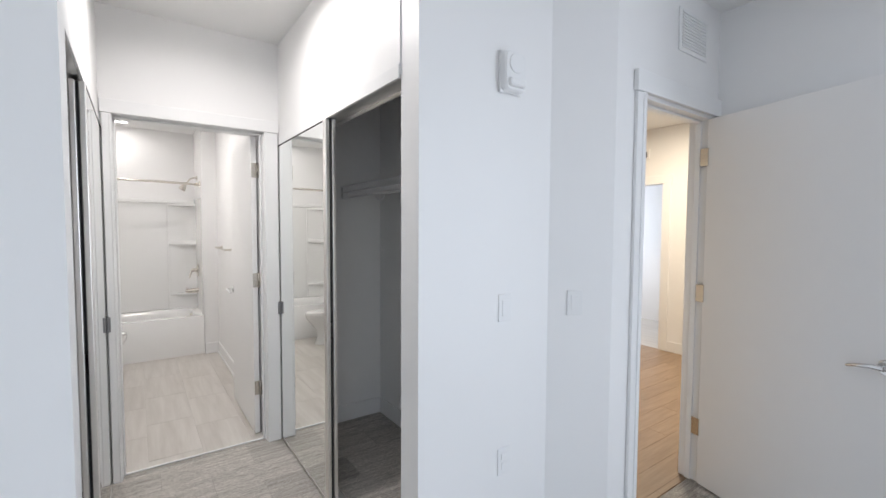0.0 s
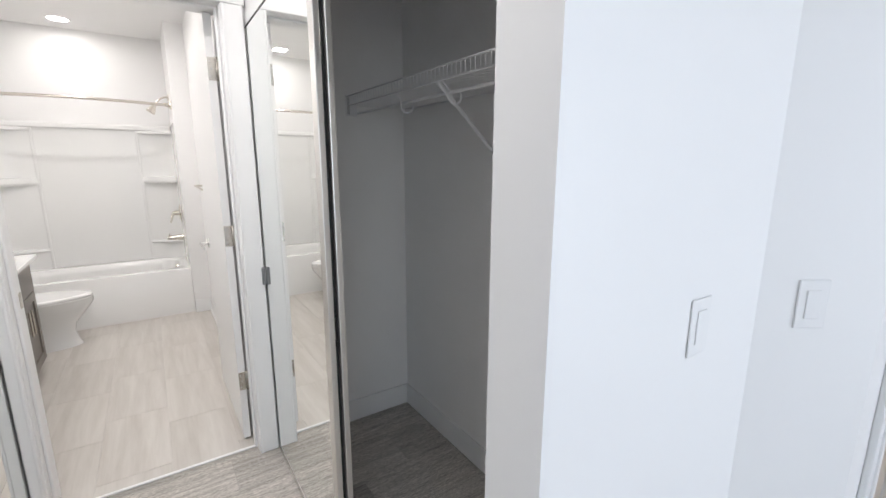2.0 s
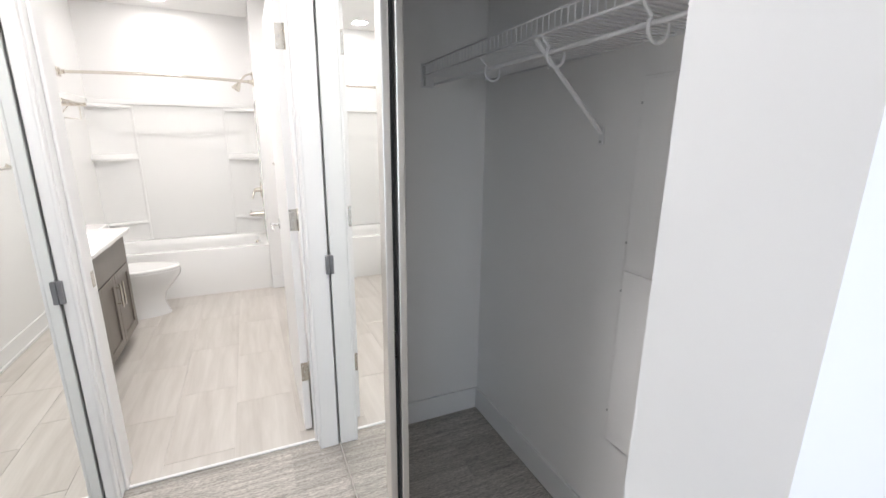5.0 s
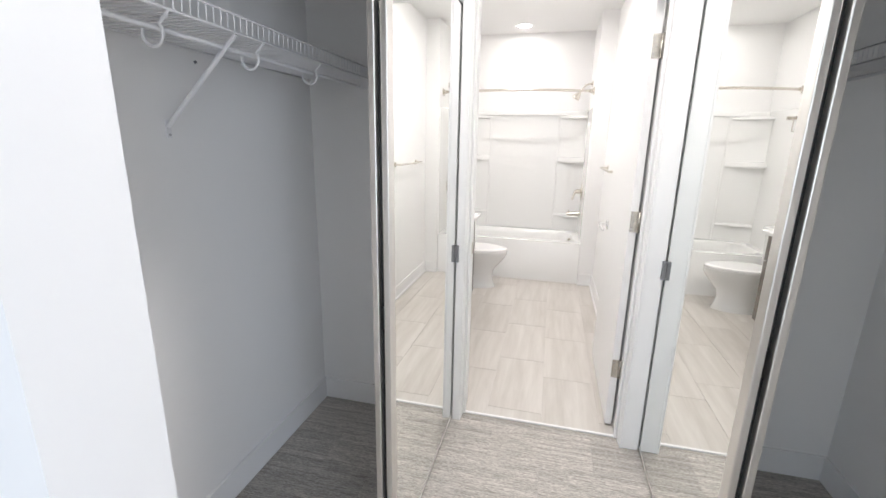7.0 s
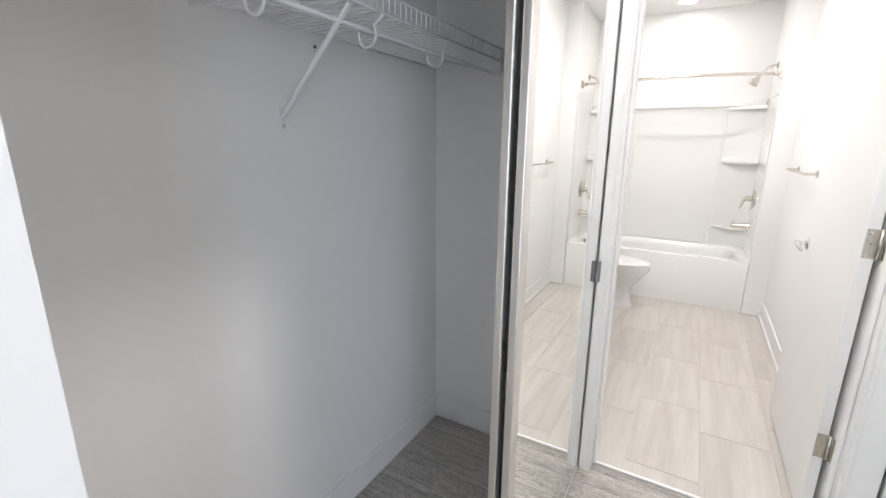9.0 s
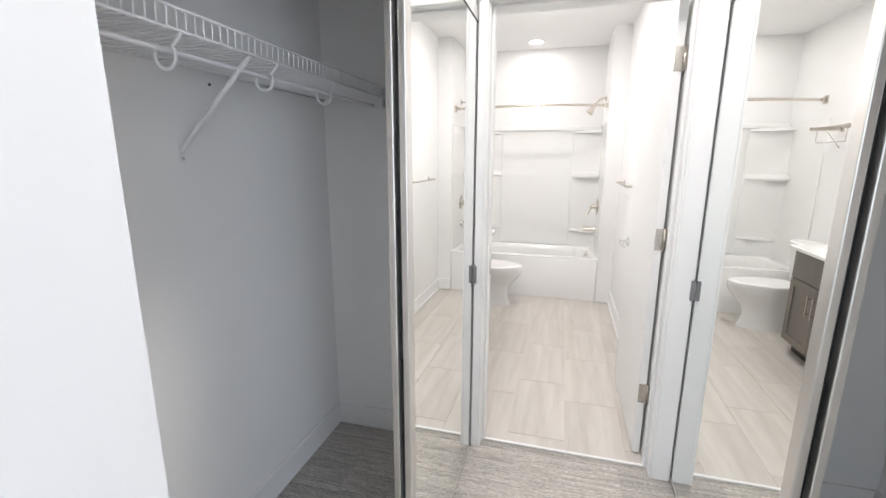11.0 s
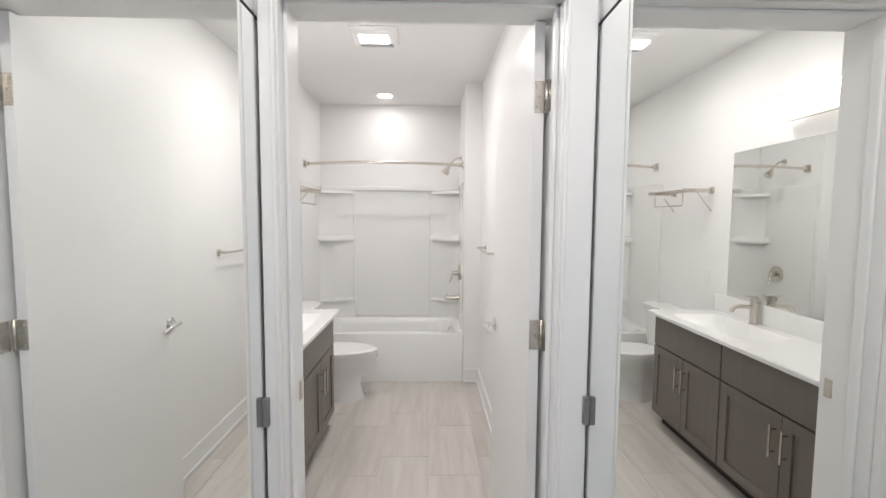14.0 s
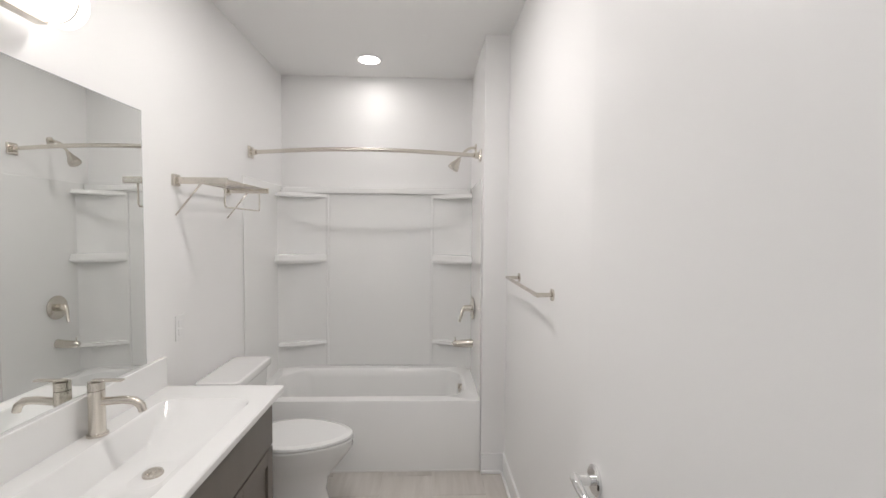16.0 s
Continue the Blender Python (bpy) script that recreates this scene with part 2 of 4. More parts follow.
for nm, xa, xb, lab in (("wall_closet_head_left", XL - 0.115, XL, "white drywall header over the left closet"), ("wall_closet_head_right", XR, XR + 0.115, "white drywall header over the right closet")):
    setting(nm, boxes((xa, xb, YO, YE, HEAD, CEIL_H)), WALL, lab, "wall")
setting("wall_closet_back_left", boxes((CL - 0.12, CL, YO, BY, 0, CEIL_H)), WALL, "white closet back wall", "wall")
setting("wall_closet_back_right", boxes((CR, CR + 0.12, YO, BY, 0, CEIL_H)), WALL, "white closet back wall", "wall")
setting("wall_bath_entry", boxes((CL, DL - 0.02, YE, BY, 0, CEIL_H), (DR + 0.02, CR, YE, BY, 0, CEIL_H), (DL - 0.02, DR + 0.02, YE, BY, DH + 0.02, CEIL_H)), WALL, "white drywall around the bathroom doorway", "wall")
setting("wall_bath_left", boxes((BL - 0.12, BL, BY, BE, 0, CEIL_H)), WALL, "white painted bathroom wall behind the vanity", "wall")
setting("wall_bath_right", boxes((BR, BR + 0.12, BY, BE, 0, CEIL_H), (TX, BR, TY - 0.02, BE, 0, CEIL_H)), WALL, "white painted bathroom wall stepped at the tub", "wall")
setting("wall_bath_far", boxes((BL - 0.12, BR + 0.12, BE, BE + 0.12, 0, CEIL_H)), WALL, "white painted wall above the tub surround", "wall")
setting("ceiling", boxes((BX0 - 0.12, BX1 + 0.12, BY0 - 0.12, YE, CEIL_H, CEIL_H + 0.1)), CEIL, "flat white painted bedroom and hall ceiling", "ceiling")
setting("ceiling_bath", boxes((BL - 0.12, BR + 0.12, BY, BE, BC, BC + 0.1)), CEIL, "flat white painted bathroom ceiling", "ceiling")
# corridor past the entry door
setting("wall_corridor_west", boxes((CR, CR + 0.12, 3.25, 4.72, 0, CEIL_H)), WALL, "white corridor wall behind the closet", "wall")
setting("wall_corridor_far", boxes((5.38, 5.50, 1.17, 2.70, 0, CEIL_H), (5.38, 5.50, 2.70, 4.6, 2.06, CEIL_H), (5.38, 5.50, 3.56, 4.6, 0, 2.06)), WALL, "white corridor wall with a doorway", "wall")
setting("wall_corridor_north", boxes((1.8, 7.1, 4.6, 4.72, 0, CEIL_H)), WALL, "white corridor wall", "wall")
setting("wall_corridor_south", boxes((BX1 + 0.12, 7.1, 1.05, 1.17, 0, CEIL_H)), WALL, "white corridor wall", "wall")
setting("wall_corridor_beyond", boxes((7.0, 7.1, 1.17, 4.7, 0, CEIL_H)), WALL, "pale wall of the room past the corridor", "wall")
setting("ceiling_corridor", boxes((1.8, 7.1, 1.17, 4.72, CEIL_H, CEIL_H + 0.1)), CEIL, "white corridor ceiling", "ceiling")


def casing(name, bm_rows, label):
    bm = bmesh.new()
    for r in bm_rows:
        box(bm, *r, bevel=0.004)
    return setting(name, bm, TRIM, label, "trim")


# bathroom doorway trim
YC = YE - 0.022
casing("trim_bath_casing", [(XL + 0.012, DL - 0.004, YC, YE, 0, DH), (DL - 0.016, DL - 0.004, YC - 0.003, YC + 0.004, 0, DH),
                            (DR + 0.004, XR - 0.012, YC, YE, 0, DH), (DR + 0.004, DR + 0.016, YC - 0.003, YC + 0.004, 0, DH),
                            (XL + 0.004, XR - 0.004, YC - 0.002, YE, DH + 0.001, DH + 0.080)], "white painted casing round the bathroom doorway")
casing("trim_bath_jamb", [(DL - 0.019, DL, YE + 0.001, BY + 0.012, 0, DH), (DR, DR + 0.019, YE + 0.001, BY + 0.030, 0, DH), (DL - 0.019, DR + 0.019, YE + 0.001, BY + 0.012, DH, DH + 0.019),
                          (DL, DL + 0.012, YE + 0.045, YE + 0.080, 0, DH), (DR - 0.012, DR, YE + 0.045, YE + 0.080, 0, DH), (DL, DR, YE + 0.045, YE + 0.080, DH - 0.012, DH)], "white painted door jamb with stop")
casing("trim_bath_casing_inner", [(DL - 0.075, DL - 0.006, BY, BY + 0.018, 0, DH + 0.07), (DR + 0.021, BR - 0.002, BY, BY + 0.018, 0, DH + 0.07), (DL - 0.006, DR + 0.006, BY, BY + 0.018, DH + 0.006, DH + 0.07)], "white inner casing of the bathroom door")
casing("trim_threshold", [(DL, DR, YE + 0.05, YE + 0.066, 0.0, 0.010)], "thin pale metal strip between carpet and tile")
# entry doorway trim
casing("trim_entry_casing", [(EL - 0.075, EL - 0.004, CY - 0.018, CY, 0, EH), (EL - 0.032, EL - 0.004, CY - 0.024, CY - 0.01, 0, EH), (ER + 0.004, BX1 - 0.003, CY - 0.018, CY, 0, EH), (EL - 0.085, BX1 - 0.003, CY - 0.024, CY, EH + 0.002, EH + 0.100)], "white painted casing round the entry door")
casing("trim_entry_jamb", [(EL - 0.004, EL + 0.014, CY + 0.001, CY + 0.119, 0, EH), (ER - 0.014, ER + 0.004, CY + 0.001, CY + 0.119, 0, EH), (EL, ER, CY + 0.001, CY + 0.119, EH - 0.016, EH + 0.002),
                           (ER - 0.026, ER - 0.014, CY + 0.045, CY + 0.08, 0, EH - 0.016), (EL + 0.014, ER - 0.026, CY + 0.045, CY + 0.08, EH - 0.03, EH - 0.016)], "white painted entry door jamb with stop")
casing("trim_corridor_casing", [(5.36, 5.38, 2.60, 2.70, 0, 2.06), (5.36, 5.38, 3.56, 3.66, 0, 2.06), (5.355, 5.38, 2.585, 3.675, 2.06, 2.16)], "white casing round the corridor doorway")

# baseboards
BB, BT = 0.125, 0.013


def base(name, rows, label):
    bm = bmesh.new()
    for x0, x1, y0, y1 in rows:
        box(bm, x0, x1, y0, y1, 0, BB, bevel=0.003)
    return setting(name, bm, TRIM, label, "baseboard")


base("baseboard_closet_left", [(CL, CL + BT, YO, YE), (CL + BT, XL - 0.14, YE - BT, YE), (CL + BT, XL - 0.11, YO, YO + BT)], "white flat baseboard inside the closet")
base("baseboard_closet_right", [(CR - BT, CR, YO, YE), (XR + 0.14, CR - BT, YE - BT, YE), (XR + 0.11, CR - BT, YO, YO + BT)], "white flat baseboard inside the closet")
base("baseboard_bath", [(BR - BT, BR, 3.30, TY - 0.02 - BT), (TX - 0.0, BR, TY - 0.02 - BT, TY - 0.02), (BL, BL + BT, 5.0, TY)], "white baseboard with a shoe moulding at the tile")
bm = bmesh.new()
for r in ((BR - BT - 0.014, BR - BT, 3.30, TY - 0.034 - BT), (TX, BR - BT - 0.014, TY - 0.034 - BT, TY - 0.02 - BT)):
    box(bm, *r, 0, 0.022, bevel=0.006)
setting("trim_shoe_moulding", bm, TRIM, "white quarter-round shoe moulding", "trim")
base("baseboard_bedroom", [(BX0, XL + 0.025, YN - 0.020 - BT, YN - 0.020), (XR + 0.006, 1.59, YN - BT, YN), (BX1 - BT, BX1, BY0, CY - 0.03)], "white flat bedroom baseboard")
base("baseboard_corridor", [(5.367, 5.38, 1.17, 2.60), (2.98, 5.366, 1.17, 1.183)], "white corridor baseboard")


# ---- things: closets ----
def closet_door(side, front):
    """Sliding mirror panel, hall face at the x of its track; side +1 is the right closet."""
    xw = XR if side > 0 else XL
    d0 = -0.009 if front else 0.022
    xa, xb = xw + side * d0, xw + side * (d0 + 0.020)
    y0, y1 = (2.114, YE - 0.007) if front else (2.102, YE - 0.007)
    z0, z1 = 0.012, HEAD - 0.016
    lab = "sliding mirrored closet door with brushed chrome frame"
    root = thing("closet_mirror_door", (xa, y0, z0), lab + (", front panel slid open" if front else ", rear panel stacked behind"), "sliding door", "sliding mirror doors")
    st = 0.046
    part("stile", boxes((xa, xb, y0, y0 + st, z0, z1), bevel=0.003), CHROME, root)
    part("edge_strip", boxes((xa + side * 0.002, xb, y1 - 0.003, y1, z0, z1)), BLACK, root, "thin dark edge strip")
    part("rail", boxes((xa, xb, y0 + st, y1 - 0.003, z0, z0 + 0.014), bevel=0.002), CHROME, root)
    # top rail in black, which paints in the dark gap below the head trim
    part("rail", boxes((xa, xb, y0 + st, y1 - 0.003, z1 - 0.010, z1), bevel=0.002), BLACK, root, "top rail coloured black for the shaded gap under the head strip")
    part("mirror_pane", boxes((xa + side * 0.0015, xa + side * 0.0075, y0 + st - 0.002, y1 - 0.003, z0 + 0.013, z1 - 0.009)), MIRROR, root, "clear silvered mirror glass")
    part("backing", boxes((xa + side * 0.009, xa + side * 0.017, y0 + st - 0.002, y1 - 0.003, z0 + 0.013, z1 - 0.009)), WALL, root, "pale backing board")
    if front:
        part("bumper", boxes((xa - side * 0.016, xa + side * 0.001, y1 - 0.030, y1 - 0.003, 0.90, 0.985), bevel=0.002), GREY, root, "grey rubber bumper")
        part("guide_gasket", boxes((xb + side * 0.0005, xb + side * 0.0105, y0 + 0.012, y0 + 0.020, z0, 0.920), (xb + side * 0.0005, xb + side * 0.0105, y0 + 0.012, y0 + 0.020, 0.997, z1)), BLACK, root, "black gasket strip")
    return root


for side in (1, -1):
    for front in (True, False):
        closet_door(side, front)
    xw = XR if side > 0 else XL
    tr = thing("closet_track", (xw + side * 0.05, YO, 0), "brushed chrome sliding door track in the closet opening", "door track", "closet tracks")
    part("head_channel", boxes((xw + side * 0.004, xw + side * 0.010, YO + 0.002, YE - 0.002, HEAD - 0.015, HEAD - 0.001), (xw + side * 0.010, xw + side * 0.100, YO + 0.002, YE - 0.002, HEAD - 0.007, HEAD - 0.001), (xw + side * 0.094, xw + side * 0.100, YO + 0.002, YE - 0.002, HEAD - 0.022, HEAD - 0.007)), CHROME, tr)
    part("floor_channel", boxes((xw + side * 0.004, xw + side * 0.095, YO + 0.002, YE - 0.002, 0.002, 0.005), *[(xw + side * d, xw + side * (d + 0.003), YO + 0.002, YE - 0.002, 0.004, 0.011) for d in (0.004, 0.045, 0.092)]), CHROME, tr)
    part("head_trim", boxes((xw - side * 0.004, xw + side * 0.003, YO + 0.002, YE - 0.031, HEAD - 0.014, HEAD + 0.040), bevel=0.001), TRIM, tr, "white painted head strip")


def closet_shelf(side):
    xb = CR if side > 0 else CL
    depth, zt, zd = 0.325, 1.812, 1.770
    xf = xb - side * depth
    y0, y1 = YO + 0.01, YE - 0.006
    root = thing("wire_shelf", (xb, y0, zt), "white vinyl-coated wire closet shelf with hanging rod", "shelf", "closet wire shelves")
    n = int((y1 - y0) / 0.0254)
    lipped = part("cross_wire", tube([(xb - side * 0.006, y0 + 0.001, zd), (xf, y0 + 0.001, zd), (xf - side * 0.002, y0 + 0.001, zt)], 0.0024, 5, caps=False), WIRE, root)
    for i in range(1, n + 1):
        w = new("cross_wire", lipped.data)
        w.matrix_basis = Matrix.Translation((0, i * (y1 - y0 - 0.006) / n, 0))
        w.parent, w.matrix_parent_inverse = root, root.matrix_basis.inverted()
    for nm, x, z, r in (("front_wire", xf - side * 0.003, zd - 0.003, 0.0034), ("lip_wire", xf - side * 0.004, zt + 0.001, 0.0034), ("back_wire", xb - side * 0.010, zd - 0.004, 0.0032), ("middle_wire", xb - side * 0.15, zd - 0.004, 0.0030)):
        part(nm, tube([(x, y0, z), (x, y1, z)], r, 8), WIRE, root)
    part("hanging_rod", tube([(xf + side * 0.055, y0, zd - 0.036), (xf + side * 0.055, y1, zd - 0.036)], 0.0065, 12), WIRE, root, "white hanging rod")
    for y in ((1.50, 1.83, 2.165, 2.51) if side > 0 else (1.54, 1.89, 2.235, 2.58)):
        pts = [(xf - side * 0.002, y, zd), (xf + side * 0.004, y, zd - 0.012)]
        part("rod_hook", tube(pts + [(xf + side * (0.050 + 0.030 * math.cos(radians(a))), y, zd - 0.050 + 0.030 * math.sin(radians(a))) for a in range(140, 400, 20)], 0.0042, 8), WIRE, root)
    yb = 2.25 if side > 0 else 2.165
    bm = tube([(xf + side * 0.006, yb - 0.042, zd - 0.003), (xb - side * 0.006, yb, 1.515)], 0.0075, 8)
    box(bm, xb - side * 0.006, xb - side * 0.001, yb - 0.010, yb + 0.010, 1.478, 1.535, bevel=0.001)
    part("diagonal_brace", bm, WIRE, root)
    part("brace_screw", tube([(xb - side * 0.0005, yb, 1.488), (xb - side * 0.009, yb, 1.488)], 0.0045, 8), STEEL, root)
    br = part("end_bracket", boxes((xf - side * 0.012, xf + side * 0.05, YE - 0.006, YE, zd - 0.052, zt + 0.010), bevel=0.002), WIRE, root)
    part("bracket_tab", boxes((xf - side * 0.006, xf + side * 0.006, YE - 0.016, YE - 0.005, zd - 0.045, zt - 0.004), bevel=0.002), STEEL, br, "grey metal bracket tab")
    for y in ((1.85,) if side > 0 else (2.31,)):
        part("anchor_screw", tube([(xb - side * 0.0005, y, zd - 0.040), (xb - side * 0.006, y, zd - 0.040)], 0.005, 8), GREY, root, "dark wall anchor")
    for y in (1.55, 1.93, 2.55):
        part("wall_clip", boxes((xb - side * 0.014, xb - side * 0.001, y - 0.008, y + 0.008, zd - 0.016, zd + 0.008), bevel=0.002), PLASTIC, root)
    return root


closet_shelf(1)
closet_shelf(-1)

# electrical panel cover in the right closet
pan = thing("electrical_panel", (CR, 1.80, 0.5), "white painted louvred electrical panel cover on the closet wall", "electrical panel")
PY0, PY1 = 1.80, 2.095
part("frame", boxes((CR - 0.010, CR + 0.002, PY0, PY1, 0.465, 1.675), bevel=0.003), WALL, pan)
for za, zb in ((1.10, 1.665), (0.475, 1.09)):
    leaf = part("door_panel", boxes((CR - 0.017, CR - 0.009, PY0 + 0.012, PY1 - 0.012, za, zb), bevel=0.002), WALL, pan)
    for zc in ((1.503, 1.241) if za > 1 else (0.905, 0.648)):
        for ya in (1.880,):
            for k in range(5):
                z = zc + 0.022 - k * 0.011
                b = bmesh.new()
                box(b, CR - 0.023, CR - 0.0165, ya, ya + 0.085, z - 0.002, z + 0.003, bevel=0.001, seg=1)
                part("louvre", b, WALL, leaf)
                # grey strip painting the shade under the louvre, no opening is cut
                b = bmesh.new()
                box(b, CR - 0.0178, CR - 0.0168, ya + 0.002, ya + 0.083, z - 0.0045, z - 0.002)
                part("louvre_slot", b, SLOT_SHADE, leaf)
for z in (1.60, 1.18, 1.02, 0.58):
    part("screw", tube([(CR - 0.009, PY1 - 0.006, z), (CR - 0.014, PY1 - 0.006, z)], 0.004, 8), STEEL, pan)


# ---- things: doors ----
# bathroom door, swung open against the right wall
LX0, LX1, LY0, LY1 = 0.744, 0.779, HY + 0.022, HY + 0.022 + 0.815
door = thing("bathroom_door", (LX1, LY0, 0), "white flat slab door standing open in the bathroom", "door")
part("slab", boxes((LX0, LX1, LY0, LY1, 0.012, DH - 0.004), bevel=0.002), DOORW, door)
for z in (1.905, 1.125, 0.345):
    h = part("hinge_leaf", boxes((LX0 + 0.002, LX1 - 0.001, LY0 - 0.0025, LY0 + 0.001, z - 0.05, z + 0.05), bevel=0.001), NICKEL, door, "satin nickel butt hinge")
    part("knuckle", tube([(LX1 + 0.006, LY0 - 0.004, z - 0.052), (LX1 + 0.006, LY0 - 0.004, z + 0.052)], 0.0065, 10), NICKEL, h)
    part("jamb_leaf", boxes((DR - 0.0025, DR + 0.001, HY - 0.026, HY + 0.008, z - 0.05, z + 0.05), bevel=0.001), NICKEL, h)
    b = bmesh.new()
    for dz, dx in ((-0.034, 0.010), (0.0, 0.018), (0.034, 0.010)):
        tube([(LX0 + dx, LY0 - 0.0024, z + dz), (LX0 + dx, LY0 - 0.0038, z + dz)], 0.0035, 8, b)
    part("screws", b, STEEL, h)


def lever(root, x, y, z, face, along):
    """Round rose with a curved lever; face is the side it stands out to, along the way it points."""
    r = part("handle", tube([(x, y, z), (x + face * 0.006, y, z), (x + face * 0.009, y, z)], [0.033, 0.033, 0.029], 24), POLISHED, root, "polished chrome lever handle")
    b = tube([(x + face * 0.009, y, z), (x + face * 0.045, y, z)], 0.011, 14)
    tube([(x + face * 0.045, y - along * 0.008, z + 0.002), (x + face * 0.050, y + along * 0.03, z + 0.004), (x + face * 0.048, y + along * 0.075, z - 0.004), (x + face * 0.040, y + along * 0.115, z - 0.016)], [0.011, 0.010, 0.009, 0.007], 12, b)
    part("lever", b, POLISHED, r)


lever(door, LX0, LY1 - 0.065, 0.975, -1, -1)
part("latch_plate", boxes((LX0 + 0.006, LX1 - 0.006, LY1 - 0.001, LY1 + 0.0015, 0.90, 0.96)), NICKEL, door)
strike = thing("strike_plate", (DL, BY - 0.02, 0.93), "small satin nickel strike plate on the door jamb", "strike plate")
part("plate", boxes((DL - 0.001, DL + 0.0025, BY - 0.040, BY - 0.010, 0.90, 0.965), bevel=0.001), NICKEL, strike)

# entry door, open into the bedroom
edoor = thing("entry_door", (ER - 0.012, CY - 0.012, 0), "white flat slab bedroom door standing open", "door")
part("slab", boxes((ER - 0.047, ER - 0.012, CY - 0.012 - 0.90, CY - 0.012, 0.012, EH - 0.02), bevel=0.002), DOORW, edoor)
for z in (1.92, 1.135, 0.345):
    part("hinge", boxes((ER - 0.052, ER - 0.046, CY - 0.02, CY + 0.03, z - 0.05, z + 0.05), bevel=0.001), NICKEL, edoor, "satin nickel butt hinge")
lever(edoor, ER - 0.047, CY - 0.012 - 0.838, 0.96, -1, 1)
edoor.matrix_basis = Matrix.Translation((ER - 0.012, CY - 0.012, 0)) @ Matrix.Rotation(radians(-17), 4, "Z")

# ---- things: bedroom wall fittings ----
al = thing("strobe_alarm", (1.340, YN, 2.135), "white wall-mounted fire alarm strobe with round horn", "fire alarm")
part("back_plate", boxes((1.280, 1.403, YN - 0.012, YN, 2.057, 2.223), bevel=0.005), PLASTIC, al)
b = bmesh.new()
loft([[(x, YN - d, z) for x, z, _ in rrect(1.341, 2.140, w, h, 0.022, 0)] for d, w, h in ((0.011, 0.116, 0.158), (0.034, 0.116, 0.158), (0.042, 0.104, 0.146))], b)
part("housing", b, PLASTIC, al)
part("horn_grille", tube([(1.341, YN - 0.0415, 2.170), (1.341, YN - 0.046, 2.170), (1.341, YN - 0.047, 2.170)], [0.040, 0.039, 0.034], 28), PLASTIC, al)
b = bmesh.new()
loft([[(x, YN - d, z) for x, z, _ in rrect(1.341, 2.093, w, h, 0.012, 0)] for d, w, h in ((0.0415, 0.090, 0.036), (0.056, 0.084, 0.030), (0.060, 0.070, 0.018))], b)
part("strobe_lens", b, PLASTIC, al, "clear strobe lens")


def switch(name, m, label, category, kind):
    root = thing(name, m.translation, label, category)
    root.matrix_basis = m
    plate = bmesh.new()
    box(plate, -0.036, 0.036, -0.0045, 0, -0.058, 0.058, bevel=0.003)
    bmesh.ops.transform(plate, matrix=m, verts=plate.verts)
    part("cover_plate", plate, PLASTIC, root)
    for dz in ((0,) if kind == "switch" else (-0.02, 0.02)):
        b = bmesh.new()
        hh = 0.034 if kind == "switch" else 0.015
        box(b, -0.017, 0.017, -0.0070, -0.004, dz - hh, dz + hh, bevel=0.002)
        bmesh.ops.transform(b, matrix=m, verts=b.verts)
        part("rocker" if kind == "switch" else "socket", b, PLASTIC, root)


switch("light_switch", Matrix.Translation((1.330, YN, 1.175)), "white rocker light switch on the painted wall", "light switch", "switch")
switch("wall_outlet", Matrix.Translation((1.335, YN, 0.515)), "white duplex outlet low on the painted wall", "outlet", "outlet")
ang = math.atan2(CY - YN, CX - 1.600)
switch("light_switch", Matrix.Translation((1.600 + 0.42 * (CX - 1.600), YN + 0.42 * (CY - YN), 1.17)) @ Matrix.Rotation(ang, 4, "Z"), "white rocker light switch beside the entry door", "light switch", "switch")
vent = thing("wall_vent", (2.52, CY, 2.54), "white louvred transfer vent over the entry door", "vent")
part("frame", boxes((2.37, 2.68, CY - 0.008, CY, 2.43, 2.65), bevel=0.003), PLASTIC, vent)
for k in range(12):
    part("slat", boxes((2.395, 2.655, CY - 0.014, CY - 0.007, 2.452 + k * 0.0155, 2.462 + k * 0.0155), bevel=0.001), PLASTIC, vent)
th = thing("thermostat", (5.38, 2.95, 2.4), "small white square thermostat on the corridor wall", "thermostat")
part("case", boxes((5.36, 5.38, 2.88, 3.00, 2.38, 2.50), bevel=0.004), PLASTIC, th)
part("display", boxes((5.357, 5.361, 2.905, 2.975, 2.405, 2.475)), GREY, th, "grey display")
lampc = thing("corridor_ceiling_lamp", (4.2, 2.2, CEIL_H), "round white flush ceiling lamp in the corridor", "ceiling lamp")
part("base", tube([(4.2, 2.2, CEIL_H), (4.2, 2.2, CEIL_H - 0.03)], 0.19, 32), PLASTIC, lampc)
# bedroom windows behind the start
def window_part(name, win, along_x, a, b, z0, z1):
    row = (a, b, BY0 - 0.09, BY0 - 0.03, z0, z1) if along_x else (BX1 + 0.03, BX1 + 0.09, a, b, z0, z1)
    part(name, boxes(row, bevel=0.004), TRIM, win)


for nm, along_x, a, b in (("window_1", True, -2.80, -0.60), ("window_2", False, -2.65, -0.25)):
    win = tagged(new(nm), "white-framed bedroom window letting daylight in", "window", kind="structure")
    mid = (a + b) / 2
    for x in (a, mid - 0.03, b - 0.06):
        window_part("window_frame", win, along_x, x, x + 0.06, 0.20, 2.60)
    for x0, x1 in ((a + 0.06, mid - 0.03), (mid + 0.03, b - 0.06)):
        for z in (0.20, 2.54):
            window_part("window_rail", win, along_x, x0, x1, z, z + 0.06)

